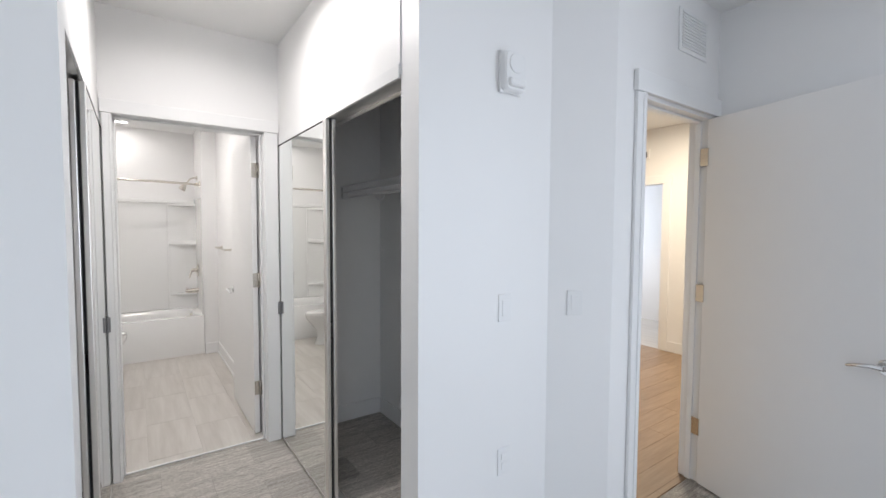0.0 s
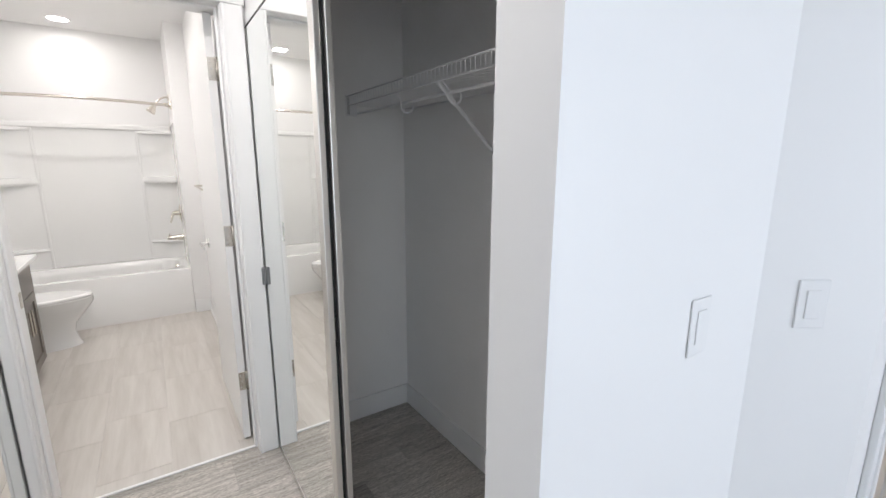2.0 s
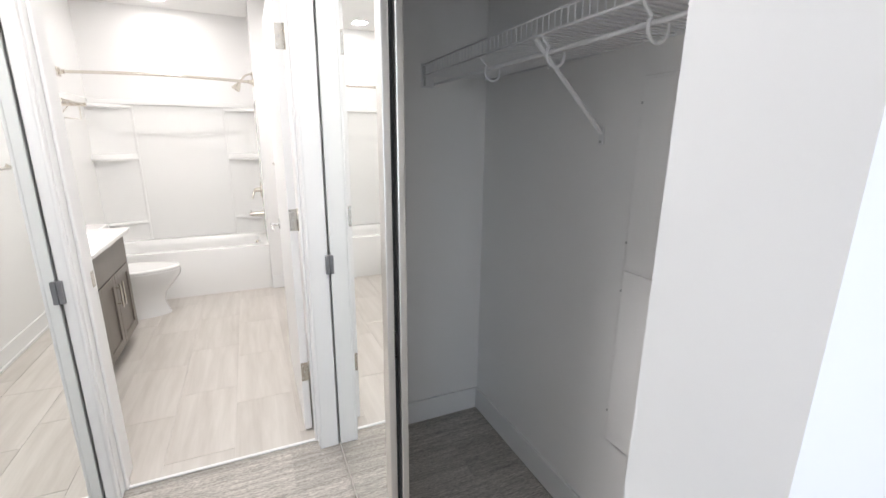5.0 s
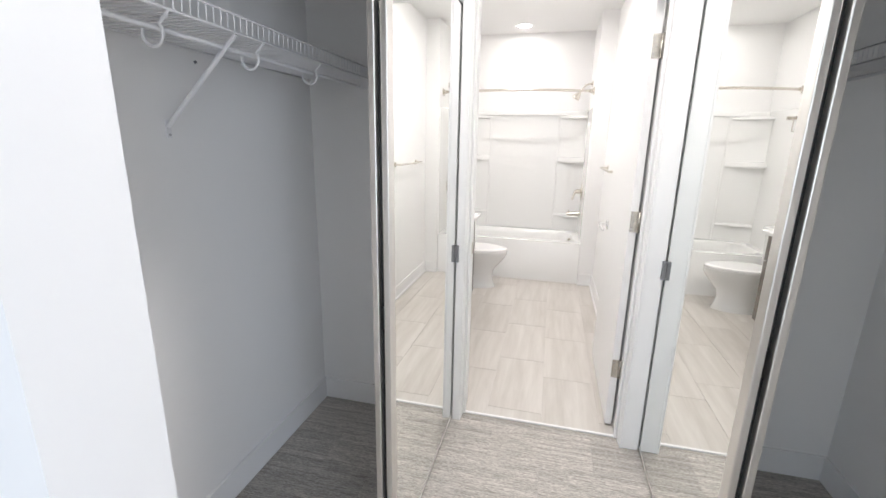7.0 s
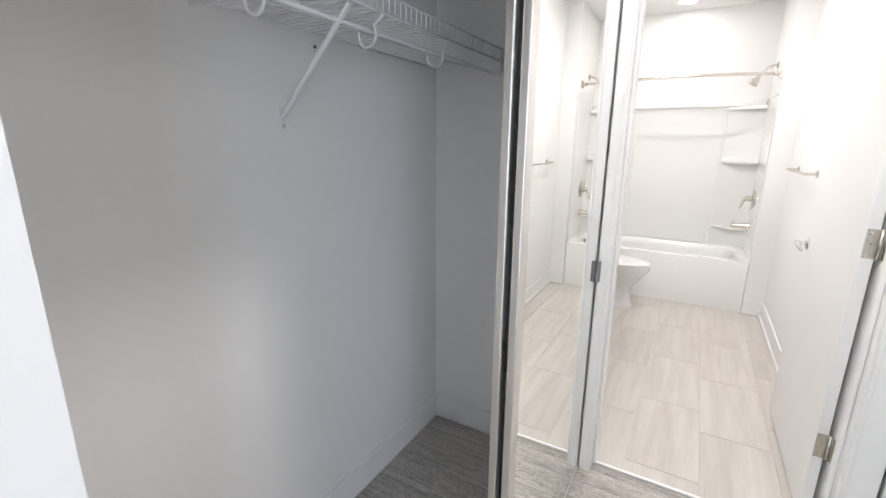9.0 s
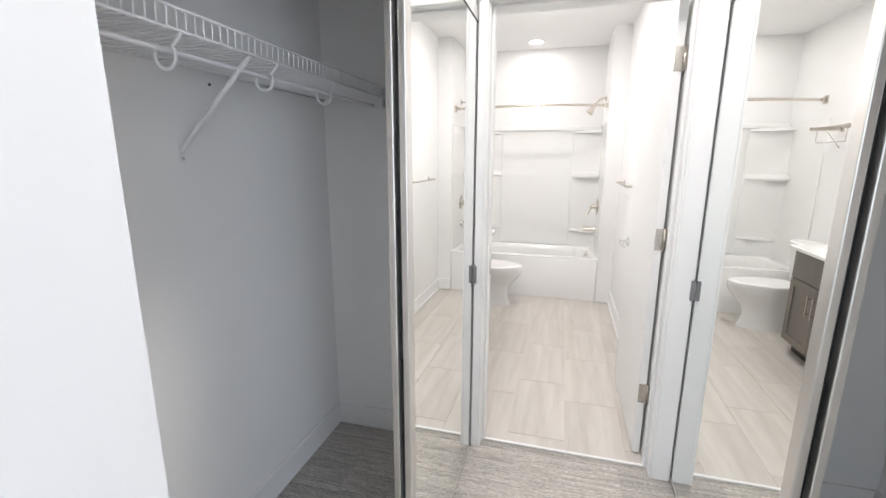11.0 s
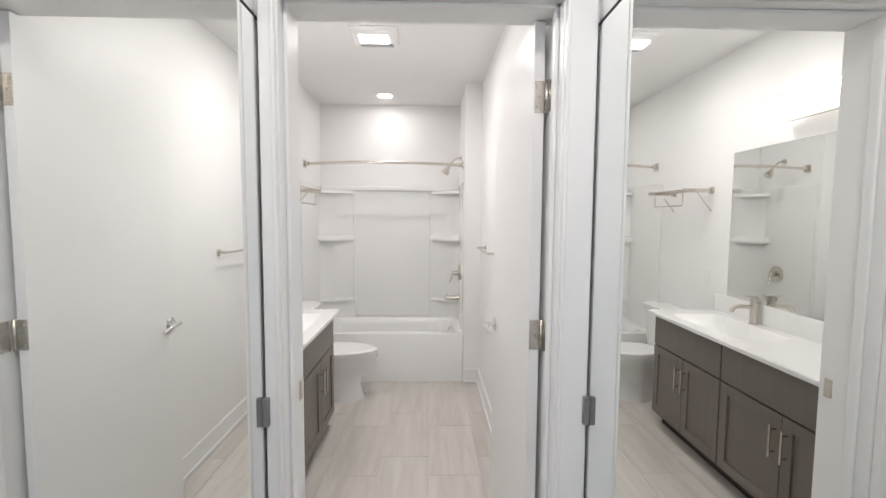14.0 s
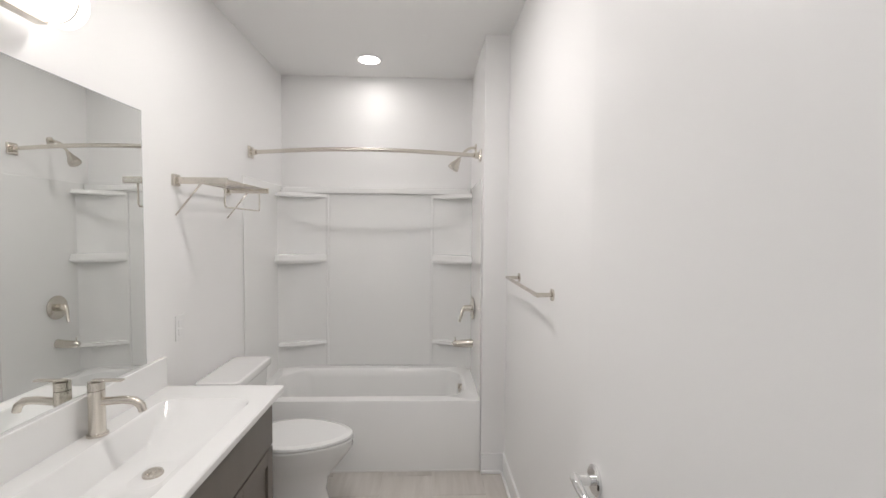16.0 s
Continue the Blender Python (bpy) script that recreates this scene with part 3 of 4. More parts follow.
# ---- things: bathroom ----
# tub
tub = thing("bathtub", (0, TY, 0), "white acrylic alcove bathtub with plain apron", "bathtub")
RIM = 0.45
x0, x1, y0, y1 = BL + 0.002, TX - 0.002, TY, BE - 0.03
cx, cy = (x0 + x1) / 2, (y0 + y1) / 2
W, D = x1 - x0, y1 - y0
secs = [rrect(cx, cy, W, D, 0.004, 0.0, 8), rrect(cx, cy, W, D, 0.004, RIM - 0.012, 8), rrect(cx, cy, W - 0.008, D - 0.008, 0.012, RIM, 8)]
for dw, dd, rr, z in ((0.14, 0.15, 0.16, RIM), (0.17, 0.18, 0.16, RIM - 0.012), (0.20, 0.21, 0.15, RIM - 0.06), (0.30, 0.28, 0.13, 0.14), (0.40, 0.36, 0.11, 0.10)):
    secs.append(rrect(cx, cy + 0.005, W - dw, D - dd, rr, z, 8))
part("shell", loft(secs), ACRYL, tub)
part("apron_caulk", boxes((x0, x1, TY - 0.005, TY + 0.002, 0.0, 0.009)), CAULK, tub)
part("overflow", tube([(x1 - 0.085, cy, 0.395), (x1 - 0.108, cy, 0.400)], [0.036, 0.030], 20), NICKEL, tub, "satin nickel overflow cap")
part("overflow_lever", boxes((x1 - 0.118, x1 - 0.105, cy - 0.008, cy + 0.008, 0.390, 0.428), bevel=0.003), NICKEL, tub)

# surround
sur = thing("tub_surround", (0, BE, RIM), "white acrylic three-wall tub surround with corner shelves", "tub surround")
ST = 1.845
YB = BE - 0.012
part("back_panel", boxes((x0 + 0.35, x1 - 0.30, YB - 0.020, YB + 0.010, RIM, ST - 0.045), bevel=0.006), ACRYL, sur)
part("side_panel", boxes((BL + 0.001, BL + 0.007, TY + 0.02, YB - 0.02, RIM, ST), bevel=0.002), ACRYL, sur)
part("side_panel", boxes((TX - 0.007, TX - 0.001, TY + 0.02, YB - 0.02, RIM, ST), bevel=0.002), ACRYL, sur)
part("top_ledge", boxes((x0 + 0.01, x1 - 0.01, YB - 0.055, YB + 0.010, ST - 0.05, ST), bevel=0.012), ACRYL, sur)
for sgn, xc, xi in ((-1, x0 + 0.0045, x0 + 0.36), (1, x1 - 0.0045, x1 - 0.31)):
    bm = bmesh.new()
    # corner column with a soft concave front
    n = 10
    ring = [(xc, YB)]
    for k in range(n + 1):
        a = k / n
        ring.append((xi + (xc - xi) * a, YB - 0.022 - 0.10 * (a ** 3)))
    loft([[(x, y, z) for x, y in ring] for z in (RIM, ST - 0.05)], bm)
    part("corner_column", bm, ACRYL, sur)
    for z, dep, deep in ((1.325, 0.17, 0.062), (0.650, 0.10, 0.030), (1.790, 0.15, 0.030)):
        ring = [(xc, YB)]
        for k in range(n + 1):
            a = k / n
            ring.append((xi + (xc - xi) * a, YB - 0.028 - dep * math.sin(a * math.pi / 2) ** 1.5))
        bm = bmesh.new()
        cxm = (xc + xi) / 2
        loft([[(cxm + (x - cxm) * s, YB + (y - YB) * s, zz) for x, y in ring] for zz, s in ((z - deep, 0.90), (z - deep * 0.78, 0.985), (z - deep * 0.6, 1.0), (z - deep * 0.45, 0.975), (z - deep * 0.2, 0.97), (z, 0.955), (z + 0.004, 0.94))], bm)
        part("corner_shelf", bm, ACRYL, sur)

for xs in (x0 + 0.355, x1 - 0.305):
    part("panel_rib", boxes((xs - 0.011, xs + 0.011, YB - 0.030, YB - 0.018, RIM, ST - 0.05), bevel=0.005), ACRYL, sur)

# shower fittings
VY = cy + 0.06
sh = thing("shower_fitting", (TX, VY, 2.10), "satin nickel shower head on a curved arm", "shower head")
part("arm", tube([(TX, VY, 2.105), (TX - 0.03, VY, 2.108), (TX - 0.07, VY, 2.092), (TX - 0.105, VY, 2.055), (TX - 0.125, VY, 2.025)], 0.009, 12), NICKEL, sh)
part("flange", tube([(TX, VY, 2.105), (TX - 0.008, VY, 2.105), (TX - 0.012, VY, 2.105)], [0.030, 0.030, 0.018], 20), NICKEL, sh)
part("head", tube([(TX - 0.120, VY, 2.032), (TX - 0.133, VY, 2.012), (TX - 0.150, VY, 1.985), (TX - 0.166, VY, 1.960), (TX - 0.170, VY, 1.954)], [0.014, 0.018, 0.034, 0.040, 0.036], 20), NICKEL, sh)
va = thing("tub_valve", (TX, VY, 0.985), "satin nickel tub valve with single lever", "tub valve")
part("escutcheon", tube([(TX - 0.012, VY, 0.96), (TX - 0.020, VY, 0.96), (TX - 0.026, VY, 0.96)], [0.084, 0.083, 0.060], 32), NICKEL, va)
b = tube([(TX - 0.022, VY, 0.96), (TX - 0.075, VY, 0.96)], [0.026, 0.022], 18)
part("stem", b, NICKEL, va)
part("lever", tube([(TX - 0.070, VY, 0.97), (TX - 0.088, VY - 0.01, 0.945), (TX - 0.100, VY - 0.02, 0.90), (TX - 0.112, VY - 0.028, 0.865)], [0.015, 0.013, 0.010, 0.008], 12), NICKEL, va)
sp = thing("tub_spout", (TX, VY, 0.70), "satin nickel tub spout with diverter knob", "tub spout")
part("body", tube([(TX - 0.012, VY, 0.705), (TX - 0.02, VY, 0.705), (TX - 0.10, VY, 0.702), (TX - 0.145, VY, 0.702), (TX - 0.155, VY, 0.695)], [0.033, 0.030, 0.026, 0.022, 0.016], 18), NICKEL, sp)
part("diverter", tube([(TX - 0.138, VY, 0.72), (TX - 0.138, VY, 0.742), (TX - 0.138, VY, 0.748)], [0.004, 0.004, 0.008], 10), NICKEL, sp)
rod = thing("shower_rod", (0, TY, 1.99), "curved satin nickel shower curtain rod", "curtain rod")
RY, RZ = TY + 0.14, 2.005
pts = []
for k in range(33):
    a = k / 32
    pts.append((BL + 0.02 + (TX - BL - 0.04) * a, RY - 0.16 * math.sin(math.pi * a), RZ))
part("bar", tube(pts, 0.0125, 14), NICKEL, rod)
for x, s in ((BL, 1), (TX, -1)):
    part("flange", boxes((x, x + s * 0.012, RY - 0.036, RY + 0.036, RZ - 0.036, RZ + 0.036), bevel=0.004), NICKEL, rod)
    part("socket", tube([(x + s * 0.01, RY, RZ), (x + s * 0.03, RY - 0.006, RZ), (x + s * 0.05, RY - 0.018, RZ)], [0.024, 0.020, 0.016], 16), NICKEL, rod)

# toilet
to = thing("toilet", (-0.5, 5.34, 0), "white porcelain two-piece toilet with closed lid", "toilet")
TYC = 5.335


def oval(cx, cy, a, bw, z, front=0.0, n=28):
    out = []
    for k in range(n):
        t = 2 * math.pi * k / n
        c, s_ = math.cos(t), math.sin(t)
        out.append((cx + a * c + (front * max(0, c) ** 2), cy + bw * s_ * (1 - 0.10 * max(0, c)), z))
    return out


part("bowl", loft([oval(-0.37, TYC, 0.235, 0.112, 0.0, 0.0), oval(-0.37, TYC, 0.235, 0.112, 0.018, 0.0), oval(-0.372, TYC, 0.222, 0.103, 0.04, 0.0), oval(-0.375, TYC, 0.205, 0.094, 0.12, 0.0), oval(-0.37, TYC, 0.205, 0.098, 0.19, 0.01), oval(-0.355, TYC, 0.225, 0.128, 0.255, 0.03), oval(-0.345, TYC, 0.252, 0.160, 0.315, 0.04), oval(-0.34, TYC, 0.268, 0.178, 0.355, 0.045), oval(-0.34, TYC, 0.272, 0.182, 0.385, 0.045)]), PORC, to)
seat = part("seat", loft([oval(-0.335, TYC, 0.255, 0.186, 0.386, 0.055), oval(-0.335, TYC, 0.258, 0.188, 0.392, 0.055), oval(-0.335, TYC, 0.255, 0.186, 0.403, 0.055)]), PORC, to)
part("lid", loft([oval(-0.335, TYC, 0.253, 0.184, 0.406, 0.055), oval(-0.335, TYC, 0.256, 0.187, 0.411, 0.055), oval(-0.335, TYC, 0.252, 0.184, 0.422, 0.055), oval(-0.335, TYC, 0.225, 0.160, 0.429, 0.050)]), PORC, to)
part("tank", loft([rrect(-0.654, TYC, 0.17, 0.38, 0.03, 0.38), rrect(-0.654, TYC, 0.18, 0.41, 0.03, 0.45), rrect(-0.652, TYC, 0.20, 0.44, 0.03, 0.735)]), PORC, to)
part("tank_lid", loft([rrect(-0.642, TYC, 0.215, 0.455, 0.03, 0.736), rrect(-0.642, TYC, 0.222, 0.462, 0.03, 0.747), rrect(-0.642, TYC, 0.216, 0.456, 0.03, 0.773), rrect(-0.642, TYC, 0.19, 0.43, 0.03, 0.777)]), PORC, to)
part("flush_lever", tube([(-0.565, TYC - 0.15, 0.65), (-0.550, TYC - 0.15, 0.65), (-0.545, TYC - 0.09, 0.645)], 0.007, 10), POLISHED, to, "chrome flush lever")

# vanity: two cabinets under one top
VF = -0.285                      # cabinet front
VY1, VYM, VY0 = 4.860, 4.130, 3.252
VT = 0.850


def cabinet(y0, y1):
    root = thing("vanity_cabinet", (VF, y0, 0), "dark grey-brown stained shaker vanity cabinet", "cabinet", "vanity cabinets")
    part("carcass", boxes((BL + 0.003, VF - 0.021, y0 + 0.001, y1 - 0.001, 0.10, VT - 0.135), (BL + 0.003, VF - 0.021, y0 + 0.001, y0 + 0.017, VT - 0.135, VT - (0.128 if y0 == VYM else 0.026)), (BL + 0.003, VF - 0.021, y1 - 0.017, y1 - 0.001, VT - 0.135, VT - (0.128 if y1 == VYM else 0.026)), (VF - 0.036, VF - 0.0215, y0 + 0.018, y1 - 0.018, VT - 0.135, VT - 0.026)), CABINET, root)
    part("toe_kick", boxes((BL + 0.003, VF - 0.085, y0 + 0.001, y1 - 0.001, 0.002, 0.10)), KICK_AND_GAP, root, "dark recessed toe kick")
    # added dark sheet: paints the shade seen between fronts and under the top
    part("gap_shadow", boxes((VF - 0.021, VF - 0.0185, y0 + 0.002, y1 - 0.002, 0.11, VT - 0.034)), KICK_AND_GAP, root, "near-black sheet giving the door gaps their shade")
    ztop, zsplit, zbot = VT - 0.042, 0.600, 0.105
    part("drawer_front", boxes((VF - 0.018, VF, y0 + 0.005, y1 - 0.005, zsplit + 0.008, ztop), bevel=0.002), CABINET, root, "flat false drawer front")
    ym = (y0 + y1) / 2
    for ya, yb, s in ((y0 + 0.005, ym - 0.0028, 1), (ym + 0.0028, y1 - 0.005, -1)):
        bm = bmesh.new()
        fr = 0.058
        for r in ((VF - 0.018, VF, ya, ya + fr, zbot, zsplit), (VF - 0.018, VF, yb - fr, yb, zbot, zsplit), (VF - 0.018, VF, ya + fr, yb - fr, zbot, zbot + fr), (VF - 0.018, VF, ya + fr, yb - fr, zsplit - fr, zsplit)):
            box(bm, *r, bevel=0.0015)
        d = part("door", bm, CABINET, root)
        part("recessed_panel", boxes((VF - 0.017, VF - 0.010, ya + fr - 0.002, yb - fr + 0.002, zbot + fr - 0.002, zsplit - fr + 0.002)), CABINET, d)
        yh = yb - 0.032 if s > 0 else ya + 0.032
        bm = tube([(VF + 0.030, yh, 0.385), (VF + 0.030, yh, 0.545)], 0.0055, 12)
        for z in (0.410, 0.520):
            tube([(VF - 0.001, yh, z), (VF + 0.030, yh, z)], 0.0045, 10, bm)
        part("bar_pull", bm, NICKEL, d, "satin nickel bar pull")
    return root


cabinet(VYM, VY1)
cabinet(VY0, VYM)
top = thing("vanity_countertop", (-0.55, 4.1, VT), "white cultured marble vanity top with integral basin", "vanity top")
bx0, bx1, by0, by1 = BL + 0.002, -0.244, VY0 - 0.004, 4.886
bm = bmesh.new()
bcx, bcy, bw, bd = -0.490, 4.400, 0.345, 0.68


def rectring(xa, xb, ya, yb, z, n=7):
    """Square ring with the same vertex count as a rounded one, for joining the two."""
    ccx, ccy = (xa + xb) / 2, (ya + yb) / 2
    out = []
    for qx, qy in ((1, 1), (-1, 1), (-1, -1), (1, -1)):
        for i in range(n):
            out.append((ccx + qx * (xb - xa) / 2, ccy + qy * (yb - ya) / 2, z))
    return out


outer = [rectring(bx0, bx1, by0, by1, VT - 0.024), rectring(bx0, bx1, by0, by1, VT - 0.004), rectring(bx0, bx1 - 0.004, by0, by1 - 0.004, VT)]
inner = [rrect(bcx, bcy, bw, bd, 0.055, VT), rrect(bcx, bcy, bw - 0.012, bd - 0.012, 0.055, VT - 0.006), rrect(bcx, bcy, bw - 0.05, bd - 0.10, 0.06, VT - 0.05), rrect(bcx - 0.005, bcy, bw - 0.10, bd - 0.26, 0.06, VT - 0.095), rrect(bcx - 0.01, bcy, 0.10, 0.16, 0.045, VT - 0.112)]
loft(outer + inner, bm, cap=(False, True))
bmesh.ops.remove_doubles(bm, verts=bm.verts, dist=1e-5)
for f in bm.faces:
    f.smooth = len(f.verts) == 4 and max(v.co.z for v in f.verts) < VT - 0.0005 and min(v.co.z for v in f.verts) < VT - 0.03
part("slab", bm, MARBLE, top)
part("backsplash", boxes((bx0, bx0 + 0.02, by0, by1, VT - 0.002, VT + 0.125), bevel=0.003), MARBLE, top)
part("drain", tube([(bcx - 0.01, bcy, VT - 0.113), (bcx - 0.01, bcy, VT - 0.106), (bcx - 0.01, bcy, VT - 0.100), (bcx - 0.01, bcy, VT - 0.096)], [0.030, 0.030, 0.026, 0.016], 24), NICKEL, top, "satin nickel pop-up drain")
fa = thing("basin_faucet", (-0.698, 4.440, VT), "satin nickel single-hole basin faucet with flat lever", "faucet")
fx, fy = -0.698, 4.440
part("body", tube([(fx, fy, VT), (fx, fy, VT + 0.006), (fx, fy, VT + 0.010), (fx, fy, VT + 0.148)], [0.030, 0.030, 0.0235, 0.0235], 24), NICKEL, fa)
part("cap", tube([(fx, fy, VT + 0.150), (fx, fy, VT + 0.176)], 0.0235, 24), NICKEL, fa)
part("spout", tube([(fx + 0.02, fy, VT + 0.110), (fx + 0.085, fy, VT + 0.116), (fx + 0.120, fy, VT + 0.113), (fx + 0.140, fy, VT + 0.098), (fx + 0.146, fy, VT + 0.078)], [0.013, 0.013, 0.013, 0.013, 0.0125], 14), NICKEL, fa)
part("lever", boxes((fx - 0.012, fx + 0.085, fy - 0.011, fy + 0.011, VT + 0.177, VT + 0.183), bevel=0.002), NICKEL, fa)
vm = thing("vanity_mirror", (BL, 4.1, 0.92), "large frameless wall mirror over the vanity", "mirror")
part("glass", boxes((BL + 0.001, BL + 0.007, VY0 + 0.02, 4.773, VT + 0.127, 1.977)), MIRROR, vm)
part("edge", boxes((BL + 0.001, BL + 0.0065, 4.773, 4.7752, VT + 0.127, 1.978), (BL + 0.001, BL + 0.0065, VY0 + 0.02, 4.7752, 1.977, 1.9792)), GREY, vm, "dark polished glass edge")

# vanity light
vl = thing("vanity_light", (BL, 4.05, 2.165), "frosted white tube vanity light over the mirror", "wall light")
LZ, LXC = 2.150, BL + 0.092
part("back_plate", boxes((BL, BL + 0.03, 3.85, 4.23, LZ - 0.05, LZ + 0.05), bevel=0.004), NICKEL, vl)
part("tube_shade", tube([(LXC, 3.72, LZ), (LXC, 3.724, LZ), (LXC, 4.331, LZ), (LXC, 4.335, LZ)], [0.058, 0.062, 0.062, 0.058], 28), GLOWBAR, vl, "glowing frosted glass tube")
for y in (3.79, 4.29):
    part("end_ring", tube([(LXC, y - 0.002, LZ), (LXC, y + 0.002, LZ)], 0.0635, 28), NICKEL, vl)
part("bottom_rail", boxes((LXC - 0.055, LXC - 0.02, 3.79, 4.29, LZ - 0.066, LZ - 0.060)), NICKEL, vl)
# downlight over the tub
dl = thing("recessed_downlight", (-0.04, 6.09, BC), "round white recessed downlight over the tub", "downlight")
part("trim_ring", tube([(-0.04, 6.09, BC), (-0.04, 6.09, BC - 0.006)], [0.092, 0.084], 32), PLASTIC, dl)
part("lens", tube([(-0.04, 6.09, BC - 0.006), (-0.04, 6.09, BC - 0.0075)], 0.072, 32), GLOW, dl, "glowing frosted lens")
hl = thing("recessed_downlight", (0.41, 2.10, CEIL_H), "round white recessed downlight in the hall ceiling", "downlight")
part("trim_ring", tube([(0.41, 2.10, CEIL_H), (0.41, 2.10, CEIL_H - 0.006)], [0.092, 0.084], 32), PLASTIC, hl)
part("lens", tube([(0.41, 2.10, CEIL_H - 0.006), (0.41, 2.10, CEIL_H - 0.0075)], 0.072, 32), GLOW, hl, "glowing frosted lens")
# fan with light
fan = thing("exhaust_fan", (0.045, 4.705, BC), "square white bathroom exhaust fan with lit lens", "exhaust fan")
part("cover", loft([rrect(0.045, 4.705, 0.30, 0.32, 0.03, BC), rrect(0.045, 4.705, 0.30, 0.32, 0.03, BC - 0.010), rrect(0.045, 4.705, 0.26, 0.28, 0.03, BC - 0.022)]), PLASTIC, fan)
part("lens", boxes((-0.058, 0.132, 4.642, 4.765, BC - 0.028, BC - 0.020), bevel=0.004), GLOW, fan, "glowing light lens")
# slot shade drawn as grey strips on the closed cover
for k in range(4):
    part("grille_slot", boxes((-0.065, 0.155, 4.785 + k * 0.014, 4.790 + k * 0.014, BC - 0.0235, BC - 0.0215)), SLOT_SHADE, fan)

# towel bar
tb = thing("towel_bar", (BR, 5.0, 1.272), "satin nickel towel bar on the white wall", "towel bar")
for y in (4.70, 5.31):
    ps = part("post", tube([(BR, y, 1.272), (BR - 0.006, y, 1.272), (BR - 0.007, y, 1.272), (BR - 0.065, y, 1.272)], [0.024, 0.024, 0.009, 0.009], 16), NICKEL, tb)
part("bar", tube([(BR - 0.065, 4.68, 1.272), (BR - 0.065, 5.33, 1.272)], 0.008, 12), NICKEL, tb)

# towel rack
tk = thing("towel_rack", (BL, 5.4, 1.735), "white and nickel hotel towel shelf over the toilet", "towel rack")
RKZ = 1.735
for y in (5.00, 5.50):
    part("wall_mount", boxes((BL, BL + 0.016, y - 0.024, y + 0.024, RKZ - 0.026, RKZ + 0.026), bevel=0.004), NICKEL, tk)
    part("side_arm", boxes((BL + 0.014, BL + 0.235, y - 0.006, y + 0.006, RKZ - 0.016, RKZ + 0.014), bevel=0.003), NICKEL, tk)
    part("strut", tube([(BL + 0.004, y, RKZ - 0.155), (BL + 0.12, y, RKZ - 0.01)], 0.004, 8), NICKEL, tk)
for k in range(5):
    x = BL + 0.045 + k * 0.045
    part("shelf_bar", tube([(x, 5.00, RKZ + 0.004), (x, 5.50, RKZ + 0.004)], 0.005, 8), NICKEL, tk)
part("hanging_bar", tube([(BL + 0.20, 5.045, RKZ - 0.01), (BL + 0.20, 5.045, RKZ - 0.105), (BL + 0.20, 5.055, RKZ - 0.115), (BL + 0.20, 5.445, RKZ - 0.115), (BL + 0.20, 5.455, RKZ - 0.105), (BL + 0.20, 5.455, RKZ - 0.01)], 0.0045, 8), NICKEL, tk)
switch("wall_outlet", Matrix.Translation((BL, 5.02, 1.07)) @ Matrix.Rotation(radians(90), 4, "Z"), "white outlet plate beside the vanity mirror", "outlet", "outlet")

# ---- floors, laid piece by piece ----
sub = setting("floor_carpet", boxes((BX0, CX, BY0, YN, -0.06, -0.006), (CX, BX1, BY0, CY + 0.06, -0.06, -0.006), (CL, CR, YN, YE + 0.055, -0.06, -0.006)), GROUT, "grey streaked carpet tile floor of bedroom, hall and closets", "floor")
bathsub = setting("floor_bath", boxes((BL, BR, YE + 0.055, BE, -0.06, -0.003)), GROUT, "pale grey-beige streaked porcelain plank tile floor", "floor")
corr = setting("floor_corridor", boxes((CX, 5.40, CY + 0.06, 4.72, -0.06, -0.004)), WOOD, "light oak plank floor of the corridor", "floor")

setting("floor_far_room", boxes((5.40, 7.1, CY + 0.06, 4.72, -0.06, -0.001)), TILE, "pale grey streaked floor of the room past the corridor", "floor")


def slab_mesh(name, w, d, z0, z1, mat, bev):
    b = bmesh.new()
    box(b, -w / 2, w / 2, -d / 2, d / 2, z0, z1)
    if bev:
        es = [e for e in b.edges if all(v.co.z > z1 - 1e-6 for v in e.verts)]
        bmesh.ops.bevel(b, geom=es, offset=bev, segments=1, affect="EDGES")
    me = bpy.data.meshes.new(name)
    b.to_mesh(me)
    b.free()
    me.materials.append(mat)
    return me


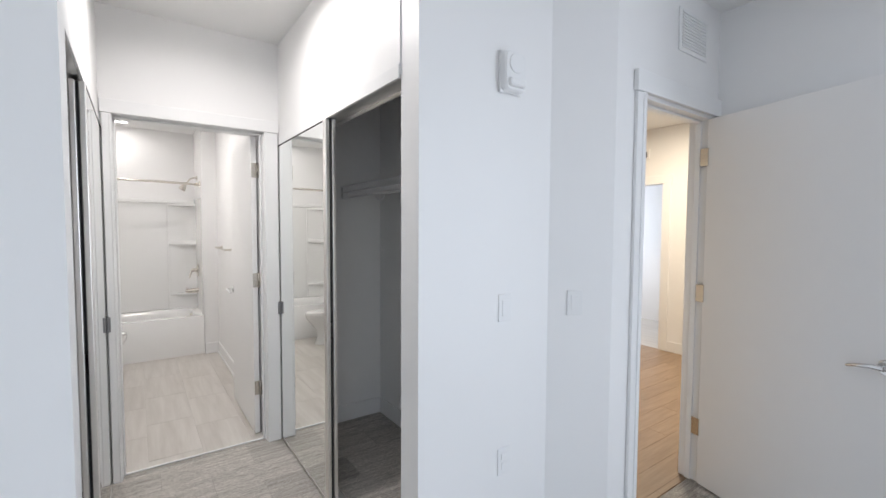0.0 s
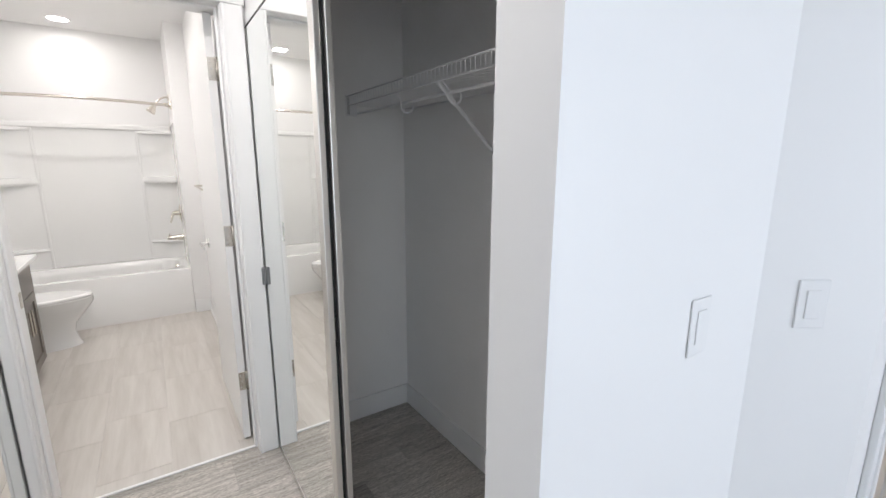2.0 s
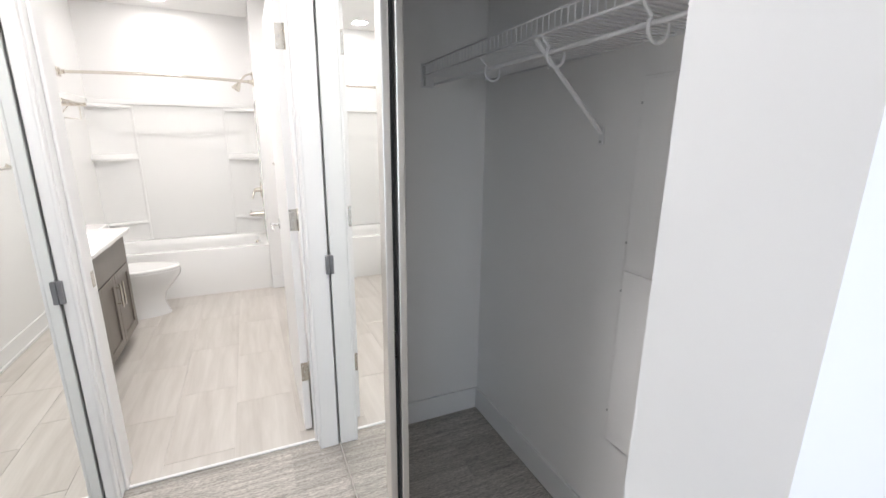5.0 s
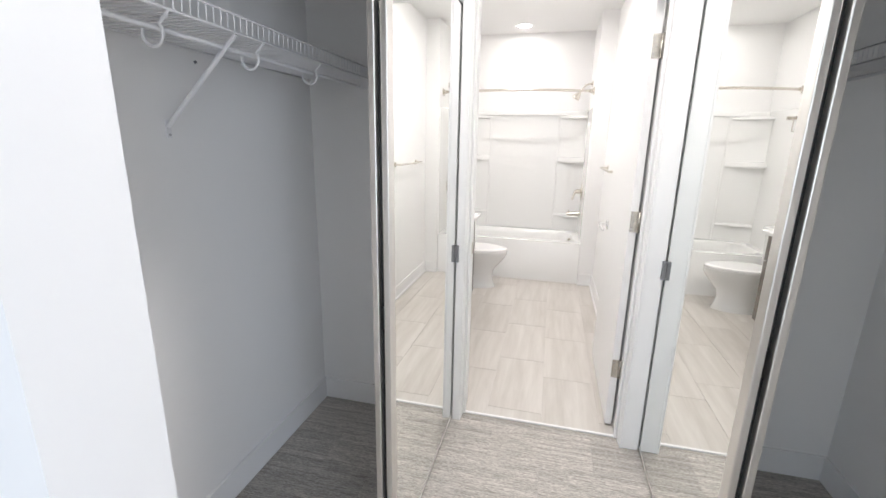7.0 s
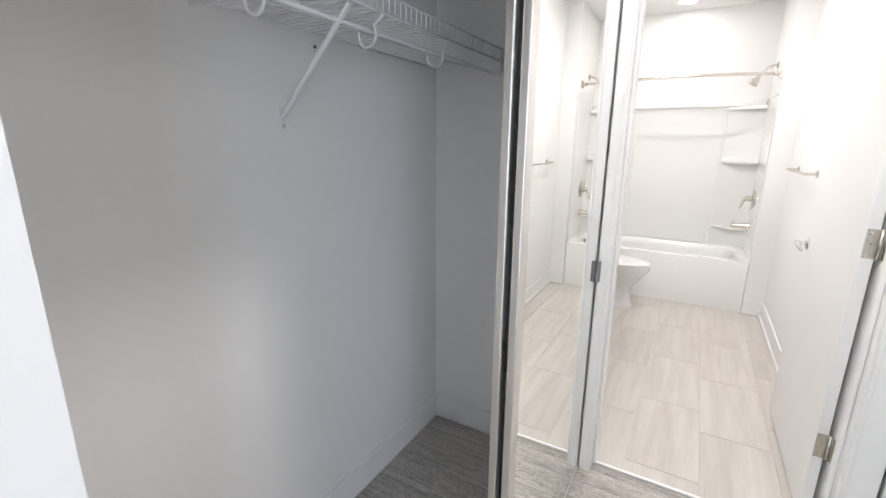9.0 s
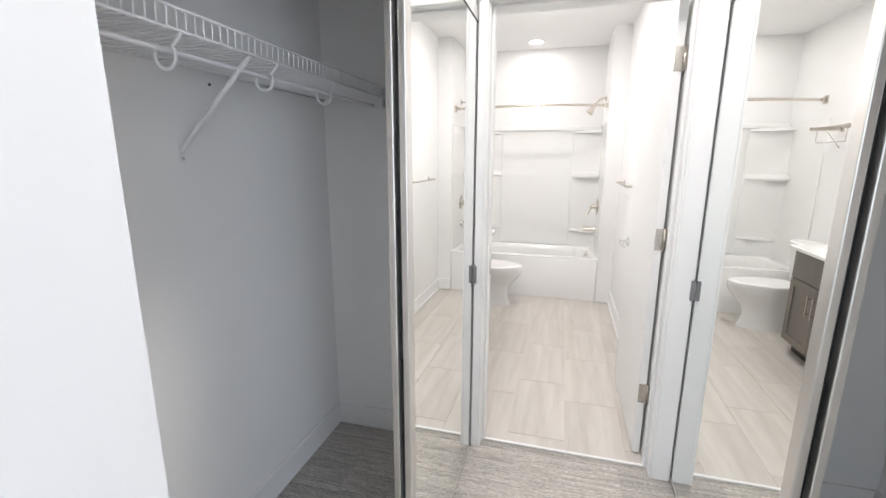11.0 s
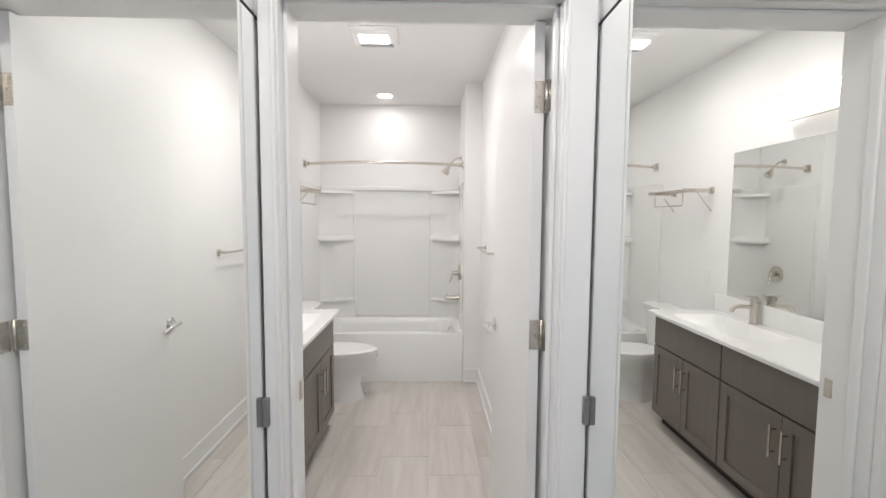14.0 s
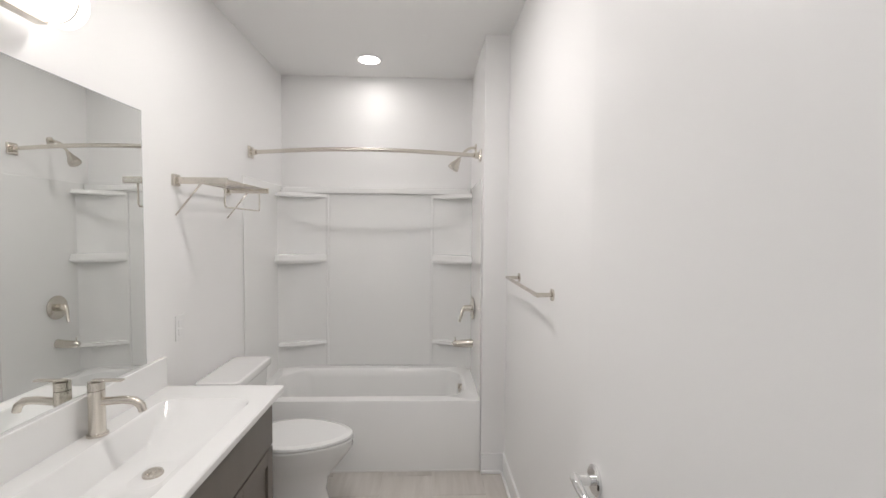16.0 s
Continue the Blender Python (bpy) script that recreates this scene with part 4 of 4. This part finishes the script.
def lay(name, parent, regions, tw, td, x0, y0, shift, z0, z1, mat, gap, bev, along_y):
    """Rows of pieces clipped to rectangles of the plan; alike pieces share their mesh."""
    cache = {}
    for ax, bx, ay, by in regions:
        i0, i1 = math.floor((ax - x0) / tw) - 2, math.ceil((bx - x0) / tw) + 2
        j0, j1 = math.floor((ay - y0) / td) - 2, math.ceil((by - y0) / td) + 2
        for i in range(i0, i1):
            for j in range(j0, j1):
                px = x0 + i * tw + (0 if along_y else shift * (j % 2) * tw)
                py = y0 + j * td + (shift * (i % 2) * td if along_y else 0)
                a, b, c, d = max(px, ax), min(px + tw, bx), max(py, ay), min(py + td, by)
                if b - a < 0.012 or d - c < 0.012:
                    continue
                key = (round(b - a, 3), round(d - c, 3))
                if key not in cache:
                    cache[key] = slab_mesh(name, key[0] - gap, key[1] - gap, z0, z1, mat, bev)
                ob = new(name, cache[key])
                ob.matrix_basis = Matrix.Translation(((a + b) / 2, (c + d) / 2, 0))
                ob.parent = parent
                ob.matrix_parent_inverse = parent.matrix_basis.inverted()


lay("carpet_tile", sub, [(-1.2, XL, BY0 + 2.2, YN), (XL, XR, BY0 + 2.2, YE + 0.053), (XR, CX, BY0 + 2.2, YN), (CX, BX1, BY0 + 2.2, CY + 0.055), (CL, XL, YO, YE), (XL - 0.055, XL, YN, YO), (XR, XR + 0.022, YN, YO), (XR, CR, YO, YE)], 0.50, 0.25, -0.09, 0.05, 0.5, -0.006, 0.0, CARPET, 0.0004, 0.0008, False)
far = bmesh.new()
box(far, BX0, BX1, BY0, BY0 + 2.2, -0.006, 0.0)
box(far, BX0, -1.2, BY0 + 2.2, YN, -0.006, 0.0)
part("carpet_field", far, CARPET, sub)
lay("floor_tile", bathsub, [(BL, BR, YE + 0.068, TY + 0.02), (DL, DR, YE + 0.056, YE + 0.068)], 0.305, 0.61, -0.20, 3.0, 0.33, -0.003, 0.0, TILE, 0.0022, 0.0006, True)
lay("floor_plank", corr, [(CX, 5.40, CY + 0.062, 3.7)], 1.2, 0.15, 2.0, 1.17, 0.4, -0.004, 0.0, WOOD, 0.0012, 0.0008, False)
